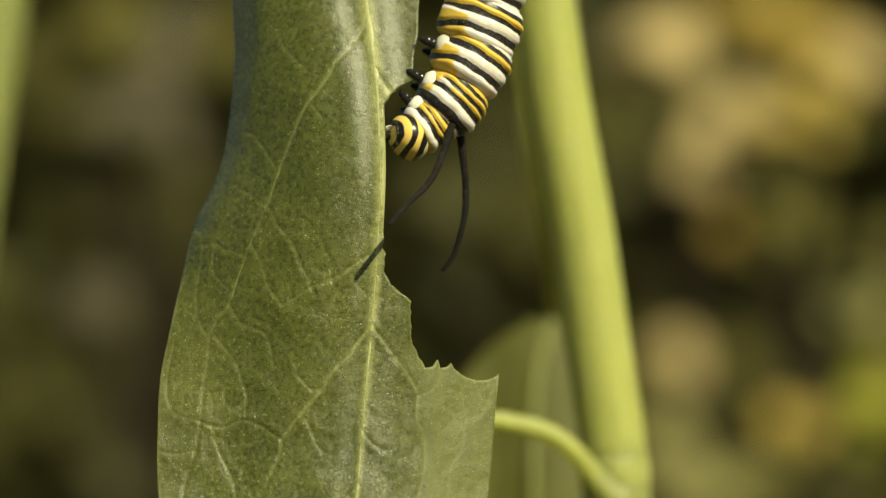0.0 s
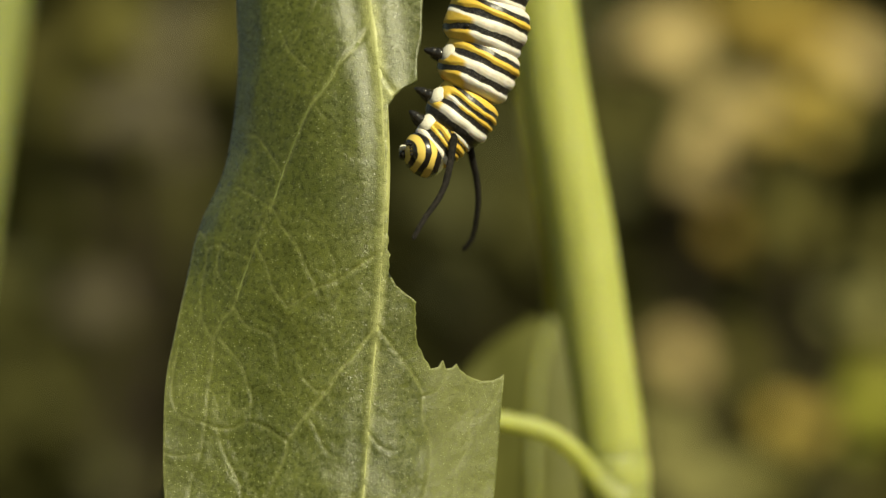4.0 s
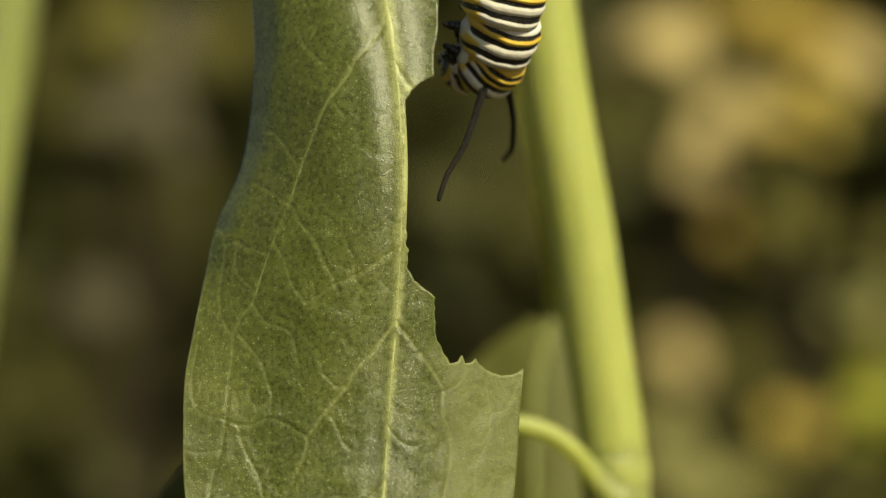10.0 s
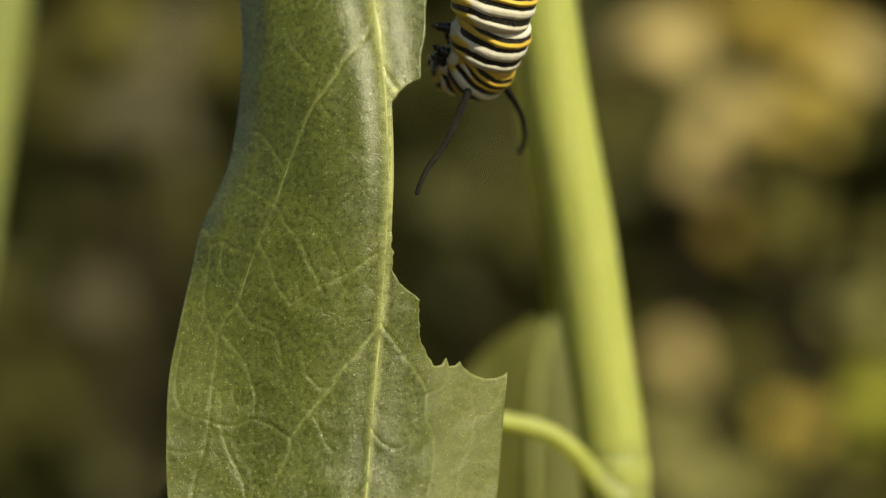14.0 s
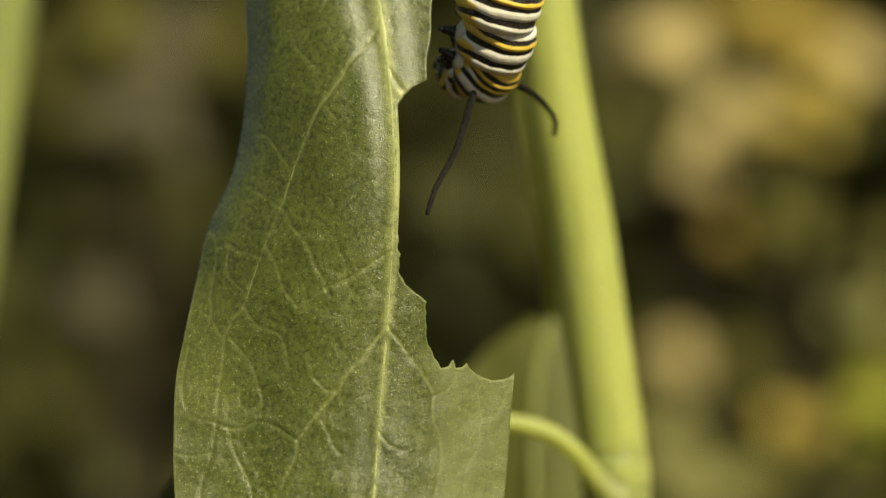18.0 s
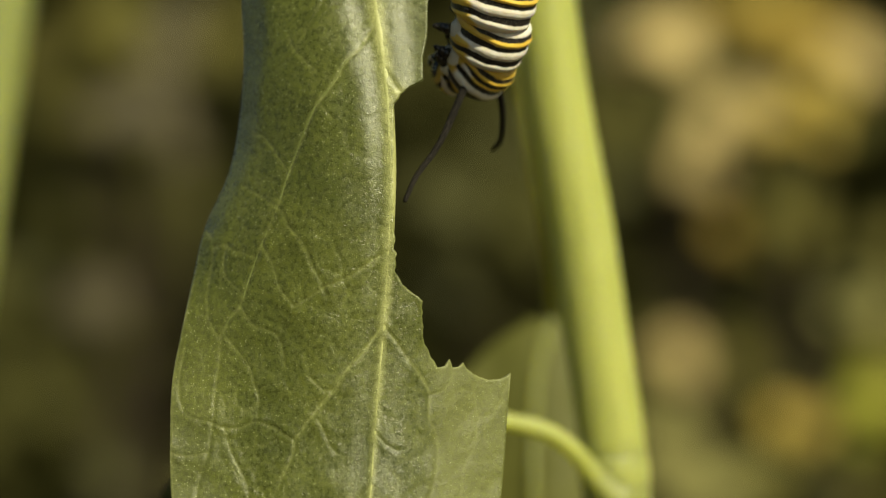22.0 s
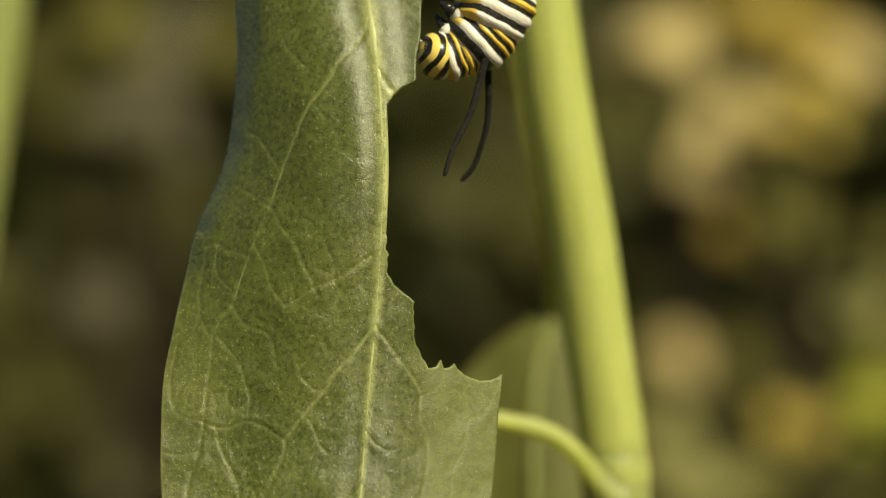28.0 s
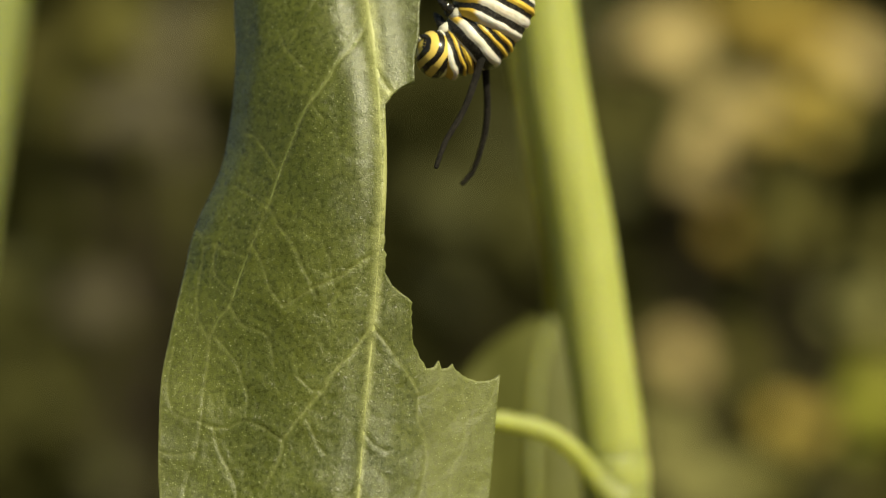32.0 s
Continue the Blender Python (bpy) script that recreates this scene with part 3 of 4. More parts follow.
def chewed_leaf():
    from mathutils.geometry import delaunay_2d_cdt
    root = tagged(new("chewed_leaf"), "green milkweed leaf with pale veins and a chewed edge, hanging", "leaf")
    root.location = PIVOT
    rng = random.Random(5)
    rim = []
    left = polyline(LEFT)
    rim += [tuple(p) for p in left]
    rim += [tuple(p) for p in polyline(RIGHT_LOW[::-1])][1:]
    ragged = []
    for (a, b), (c, e) in zip(BITES[::-1], BITES[::-1][1:]):
        n = max(1, int(math.hypot(c - a, e - b) / 6))
        for k in range(n):
            ragged.append((a + (c - a) * k / n + rng.uniform(-2.0, 1.6), b + (e - b) * k / n + rng.uniform(-0.8, 0.8)))
    rim += ragged
    rim += [tuple(p) for p in polyline(RIGHT_TOP[::-1])][:-1]
    inner = []
    lo = 0
    for v0, v1, step in ((-390, -45, 13), (-45, 930, 2.7), (930, 1375, 13)):
        v = v0
        while v < v1:
            u = 290 + (step / 2 if lo % 2 else 0)
            while u < 915:
                inner.append((u + rng.uniform(-0.4, 0.4), v + rng.uniform(-0.4, 0.4)))
                u += step
            v += step
            lo += 1
    line = np.array(rim)
    q = np.array(inner)
    nxt = np.roll(line, -1, axis=0)
    inside = np.zeros(len(q), bool)
    for (x0, y0), (x1, y1) in zip(line, nxt):
        cross = ((y0 > q[:, 1]) != (y1 > q[:, 1])) & (q[:, 0] < (x1 - x0) * (q[:, 1] - y0) / (y1 - y0 + 1e-12) + x0)
        inside ^= cross
    q = q[inside]
    q = q[distance_to(np.vstack([line, line[:1]]), q) > 2.2]
    pts = [Vector(p) for p in rim] + [Vector(p) for p in q]
    n = len(rim)
    verts, _, faces, *_ = delaunay_2d_cdt(pts, [(i, (i + 1) % n) for i in range(n)], [], 1, 1e-4)
    q = np.array([(p.x, p.y) for p in verts])
    depth = leaf_depth(q)
    rib = distance_to(RIB_LINE, q)
    wide = np.interp(q[:, 1], (-400, 100, 500, 900, 1380), (14, 13, 9.5, 5.5, 2))
    vein = np.interp(q[:, 1], (0, 300, 900), (1.0, 0.85, 0.55)) * np.exp(-(rib / wide) ** 2)
    fold = 1.6 * vein
    for i, pl in enumerate(VEINS):
        lined = polyline(pl)
        dd = distance_to(lined, q)
        strong = (0.62, 0.62, 0.36, 0.16, 0.8, 0.34)[i] if i < 6 else 0.20
        w = 3.0 if i < 6 else 2.1
        along = np.clip(np.hypot(q[:, 0] - lined[0][0], q[:, 1] - lined[0][1]) / 330, 0, 1)
        fade = strong * (1 - 0.72 * along)
        vein = np.maximum(vein, fade * np.exp(-(dd / w) ** 2))
        fold = fold - (0.85 if i < 6 else 0.72) * np.exp(-(dd / (w * 1.3)) ** 2) + (0.48 if i < 6 else 0.42) * np.exp(-((dd - 9) / 7) ** 2)
    net = quilting(q)
    off_rib = smooth(20, 120, np.abs(q[:, 0] - np.interp(q[:, 1], RIB_LINE[:, 1], RIB_LINE[:, 0])))
    patchy = np.array([0.5 + 0.9 * noise.noise(Vector((a * 0.012, b * 0.012, 31.0))) for a, b in q]).clip(0.1, 1)
    fold = fold - net * off_rib * patchy * (0.30 + 0.35 * smooth(250, 650, q[:, 1]))
    hem_side = q[:, 0] - np.interp(q[:, 1], LEFT_LINE[:, 1], LEFT_LINE[:, 0])
    fold = fold * (1 - 0.2 * (1 - smooth(60, 190, hem_side)) * smooth(470, 600, q[:, 1]))
    fold = fold * (1 - 0.6 * smooth(745, 785, q[:, 0]) * smooth(610, 660, q[:, 1]))
    depth = depth - fold
    corner = np.exp(-(np.hypot(q[:, 0] - 697, q[:, 1] - 158) / 16) ** 2)
    raw = np.exp(-(distance_to(polyline(BITES[3:9]), q) / 6) ** 2)
    vein = np.maximum(vein, np.maximum(1.0 * corner, 0.45 * raw))
    hem = np.exp(-(distance_to(LEFT_LINE, q) / 3.0) ** 2) * smooth(405, 440, q[:, 1])
    torn = np.exp(-(distance_to(polyline(BITES[9:]), q) / 2.2) ** 2)
    vein = np.maximum(vein, np.maximum(0.55 * hem, 0.32 * torn))
    vein = np.maximum(vein, 0.10 * net * patchy)
    me = bpy.data.meshes.new("blade")
    me.from_pydata([tuple(place(a, b, d) - PIVOT) for (a, b), d in zip(q, depth)], [], [tuple(f) for f in faces])
    me.attributes.new("vein", "FLOAT", "POINT").data.foreach_set("value", vein.astype(np.float32))
    # pale waxy bloom on the flap beyond its outer vein; along the lower hem, gloss painted as paler colour
    border = polyline(((735, 590), (752, 640), (766, 695), (762, 770), (748, 882), (735, 1000)))
    beyond = q[:, 0] - np.interp(q[:, 1], border[:, 1], border[:, 0])
    bloom_gloss = smooth(-26, 30, beyond) * smooth(598, 640, q[:, 1])
    # lower hem: its soft gloss is lightened into the leaf colour
    bloom_gloss = np.maximum(bloom_gloss, 0.52 * (1 - smooth(20, 150, hem_side)) * smooth(450, 640, q[:, 1]) * (0.6 + 0.4 * patchy))
    me.attributes.new("bloom_gloss", "FLOAT", "POINT").data.foreach_set("value", bloom_gloss.astype(np.float32))
    for f in me.polygons:
        f.use_smooth = True
    me.materials.append(LEAF)
    me.update()
    if sum(p.normal.y for p in me.polygons) > 0:
        me.flip_normals()
    ob = part("blade", me, root)
    s = ob.modifiers.new("thickness", "SOLIDIFY")
    s.thickness, s.offset = 0.00028, -1.0
    def ridge(name, line, r0, r1, sunk, mat):
        line = np.array(line)
        hold = []
        for p in line:
            k = np.argmin((q[:, 0] - p[0]) ** 2 + (q[:, 1] - p[1]) ** 2)
            hold.append(depth[k])
        hold = np.convolve(np.pad(hold, 2, mode="edge"), np.ones(5) / 5, "valid")
        rad = np.linspace(r0, r1, len(line))
        pts = [place(a, b, d + r * sunk) - PIVOT for (a, b), d, r in zip(line, hold, rad)]
        part(name, finish(tube(pts, [r * U for r in rad], 12), name, mat), root)

    ridge("midrib", RIB_LINE, 14.5, 2.4, 0.98, RIB_PALE)
    for i, (r0, r1) in ((0, (4.6, 1.6)), (1, (4.4, 1.6)), (2, (3.6, 1.2))):
        ridge("side_vein", polyline(VEINS[i])[7:], r0 * 0.95, r1 * 0.9, 0.97, VEIN_GREEN)
    pet = glide([place(642, -385, 82), place(660, -440, 140), place(740, -500, 420), place(880, -500, 780)], 10)
    part("petiole", finish(tube([p - PIVOT for p in pet], [19 * U] * len(pet), 16), "petiole", STEM), root)
    return root


CHEWED = chewed_leaf()

# ---- the caterpillar ----
# ring name, its half length and radius in plan units
RINGS = [("neck", 30, 47), ("thorax", 35, 63), ("thorax", 38, 72)] + [("abdomen", 38, 77)] * 7 + [("abdomen", 36, 66)]


def bands(i, f, v):
    """The pattern of ring i: f from its front to its rear, v from the back (0) to the belly (1).
    Gives how deep inside black a spot lies (in ring lengths, below 0 outside) and how yellow it is."""
    fade = lambda a, c: 1 - smooth(a, c, v)
    if i == 0:
        dark = [(0.31, 0.055 * fade(0.6, 0.9) + 0.02), (0.52, 0.03 * fade(0.5, 0.7)), (0.76, 0.035 * fade(0.55, 0.8)), (1.02, 0.05)]
        gold = smooth(0.34, 0.40, f) * (1 - 0.7 * smooth(0.80, 0.86, f) * fade(0.3, 0.6)) + 0.8 * (1 - smooth(0.02, 0.10, f)) * fade(0.5, 0.8)
    elif i == 1:
        dark = [(0.06, 0.11), (0.475, 0.07 * fade(0.70, 0.9)), (0.705, 0.052 * fade(0.50, 0.70)), (0.925, 0.055 * fade(0.55, 0.75))]
        wedge = smooth(0.47, 0.51, f) * fade(0.40, 0.62)
        gold = np.maximum(wedge, smooth(0.66, 0.72, f)) + 0.7 * smooth(0.56, 0.70, v) * smooth(0.12, 0.2, f)
    else:
        thin = 0.16 * fade(0.55, 0.8)
        dark = [(thin + 0.10 + 0.02 * v, 0.084 - 0.016 * v), (0.635, 0.040 * fade(0.62, 0.95) + 0.014 + 0.03 * np.exp(-((v - 0.55) / 0.14) ** 2)), (0.895, 0.056 * fade(0.48, 0.70))]
        gold = smooth(0.62, 0.67, f) * (1 - 0.8 * smooth(0.89, 0.93, f)) + 0.8 * smooth(0.47, 0.63, v) * (1 - smooth(0.42, 0.6, f)) + 0.45 * (1 - smooth(0.0, 0.12, f)) * smooth(0.2, 0.5, v)
    inside = np.max([np.where(w > 0.004, w - np.abs(f - c), -1.0) for c, w in dark], axis=0)
    belly = (v - 0.90) * 1.6
    return np.maximum(inside, belly), np.clip(gold, 0, 1)


def ring_mesh(i, half, radius, name):
    """Folds like rolled skin: a swelling for each pale band, a crease for each black one."""
    sides, steps = 120, 66
    a = np.arange(sides) / sides * 2 * math.pi
    s = -0.12 + 1.24 * np.arange(steps + 1) / steps
    S, A = np.meshgrid(s, a, indexing="ij")
    v = np.degrees(np.abs(np.arctan2(np.sin(A), -np.cos(A)))) / 180
    wave = np.array([[noise.noise(Vector((math.cos(t) * 2.2, math.sin(t) * 2.2, q * 1.5 + 9.3 * i))) for t in a] for q in s])
    f = np.clip(1 - S + 0.045 * wave, -0.1, 1.1)
    inside, gold = bands(i, f, v)
    inside = inside * 2 * half
    ends = 1 - 0.10 * np.abs(2 * S - 1) ** 5
    lump = np.array([[noise.noise(Vector((math.cos(t) * 1.4, math.sin(t) * 1.4, q * 2.0 + 5.1 * i))) for t in a] for q in s])
    r = radius * ends * (1 + 0.022 * lump) + 1.6 - 3.4 * smooth(-7, 3, inside)
    co = np.stack([np.cos(A) * r * U, np.sin(A) * r * U, (S - 0.5) * 2 * half * U], 2).reshape(-1, 3)
    faces = [(p * sides + k, p * sides + (k + 1) % sides, (p + 1) * sides + (k + 1) % sides, (p + 1) * sides + k) for p in range(steps) for k in range(sides)]
    faces += [tuple(range(sides))[::-1], tuple(range(steps * sides, (steps + 1) * sides))]
    me = bpy.data.meshes.new(name)
    me.from_pydata(co.tolist(), [], faces)
    for key, val in (("black", inside), ("yellow", gold)):
        me.attributes.new(key, "FLOAT", "POINT").data.foreach_set("value", val.ravel().astype(np.float32))
    for p in me.polygons:
        p.use_smooth = True
    me.materials.append(SKIN)
    me.update()
    return me


def leg_mesh(length):
    """A horny jointed claw along +x."""
    prof = [(0, 13), (0.12, 16), (0.30, 16), (0.36, 12.5), (0.44, 13.5), (0.60, 13), (0.66, 9.5), (0.74, 9.8), (0.86, 7.5), (0.95, 4.2), (1.0, 0.8)]
    bm = lathe([(z * length * U, r * 0.66 * U) for z, r in prof], 14)
    bmesh.ops.rotate(bm, verts=bm.verts, matrix=Matrix.Rotation(math.pi / 2, 3, "Y"))
    return finish(bm, "leg", BLACK)


def caterpillar():
    root = tagged(new("caterpillar"), "plump caterpillar banded yellow, black and white, feeding on leaf edge", "caterpillar")
    root.location = PIVOT
    moving = []
    # head
    H = 1.2 * U
    head = part("head", finish(blob(36 * H, 41 * H, 31 * H, 40, 28), "head", HEAD), root, None, "glossy yellow head with black arcs")
    for sy in (-1, 1):
        part("mandible", finish(blob(7 * H, 8 * H, 7 * H, 12, 8), "mandible", BLACK), head, pose(14 * H, sy * 8 * H, 28 * H))
        part("palp", finish(blob(4 * H, 4 * H, 7 * H, 10, 8), "palp", IVORY), head, pose(22 * H, sy * 15 * H, 23 * H, 0, 35, 0))
        part("feeler", finish(lathe([(0, 3.2 * H), (4 * H, 2.8 * H), (5 * H, 2 * H), (8 * H, 1.0 * H)], 10), "feeler", BLACK), head, pose(22 * H, sy * 25 * H, 16 * H, 0, 50, 0))
        for k in range(4):
            part("eyelet", finish(blob(2.4 * H, 2.4 * H, 2.4 * H, 8, 6), "eyelet", BLACK), head, pose((21 - 5 * k) * H, sy * (29 + 1.4 * k) * H, (14 + 2 * k) * H))
    part("lip", finish(blob(8 * H, 13 * H, 5 * H, 14, 8), "lip", IVORY), head, pose(20 * H, 0, 26 * H, 0, 30, 0))
    moving.append(head)
    lobe = finish(blob(15 * U, 19 * U, 20 * U), "leg_base", IVORY)
    claws = [leg_mesh(34), leg_mesh(36), leg_mesh(36)]
    pro = finish(lathe([(0, 30 * U), (16 * U, 27 * U), (22 * U, 22 * U), (34 * U, 20 * U), (38 * U, 23 * U), (42 * U, 15 * U)], 20), "proleg", BLACK)
    dot = finish(blob(6 * U, 2.2 * U, 4.2 * U, 14, 8), "spiracle", BLACK)
    cache = {}
    for i, (name, half, radius) in enumerate(RINGS):
        key = (name, half, radius, i if i < 6 else 6)
        if key not in cache:
            cache[key] = ring_mesh(i, half, radius, name + "_ring")
        ring = part(name + "_ring", cache[key], root)
        if i < 3:
            for sy in (-1, 1):
                a = radians(38) * sy
                c, s = math.cos(a), math.sin(a)
                part("leg_base", lobe, ring, pose(c * radius * 0.90 * U, s * radius * 0.90 * U, 2 * U, 0, 0, math.degrees(a)), "cream fleshy lobe above the leg")
                part("leg", claws[i], ring, pose(c * radius * 1.10 * U, s * radius * 0.92 * U, 8 * U, 0, -12, math.degrees(a) * 0.3), "glossy black claw")
        else:
            for sy in (-1, 1):
                a = radians(72) * sy
                part("spiracle", dot, ring, pose(math.cos(a) * radius * 0.985 * U, math.sin(a) * radius * 0.985 * U, 18 * U, 0, 0, math.degrees(a) - 90))
            if 5 <= i <= 8 or i == 10:
                for sy in (-1, 1):
                    a = radians(24) * sy
                    part("proleg", pro, ring, pose(math.cos(a) * radius * 0.86 * U, math.sin(a) * radius * 0.86 * U, 0, 0, 90, 0) @ pose(0, 0, 0, math.degrees(a) * 0.0, 0, 0))
        moving.append(ring)
    feelers = []
    for side in range(2):
        chain = []
        length = 262 / PIECES
        for k in range(PIECES):
            r0, r1 = (7.6 - 3.2 * (k / PIECES) ** 0.8), (7.6 - 3.2 * ((k + 1) / PIECES) ** 0.8)
            prof = [(-0.18, r0 * 0.55), (-0.06, r0 * 0.95), (0.25, r0 * 1.02), (0.75, r1 * 1.0), (1.06, r1 * 0.95), (1.18, r1 * 0.55)]
            me = finish(lathe([(z * length * U, r * U) for z, r in prof], 14, 0.12, k + 9 * side), "filament_piece", FEELER)
            chain.append(part("filament_piece", me, root))
        feelers.append(chain)
    return root, moving, feelers


PIECES = 10

CATERPILLAR, RINGS_MOVING, FILAMENTS = caterpillar()


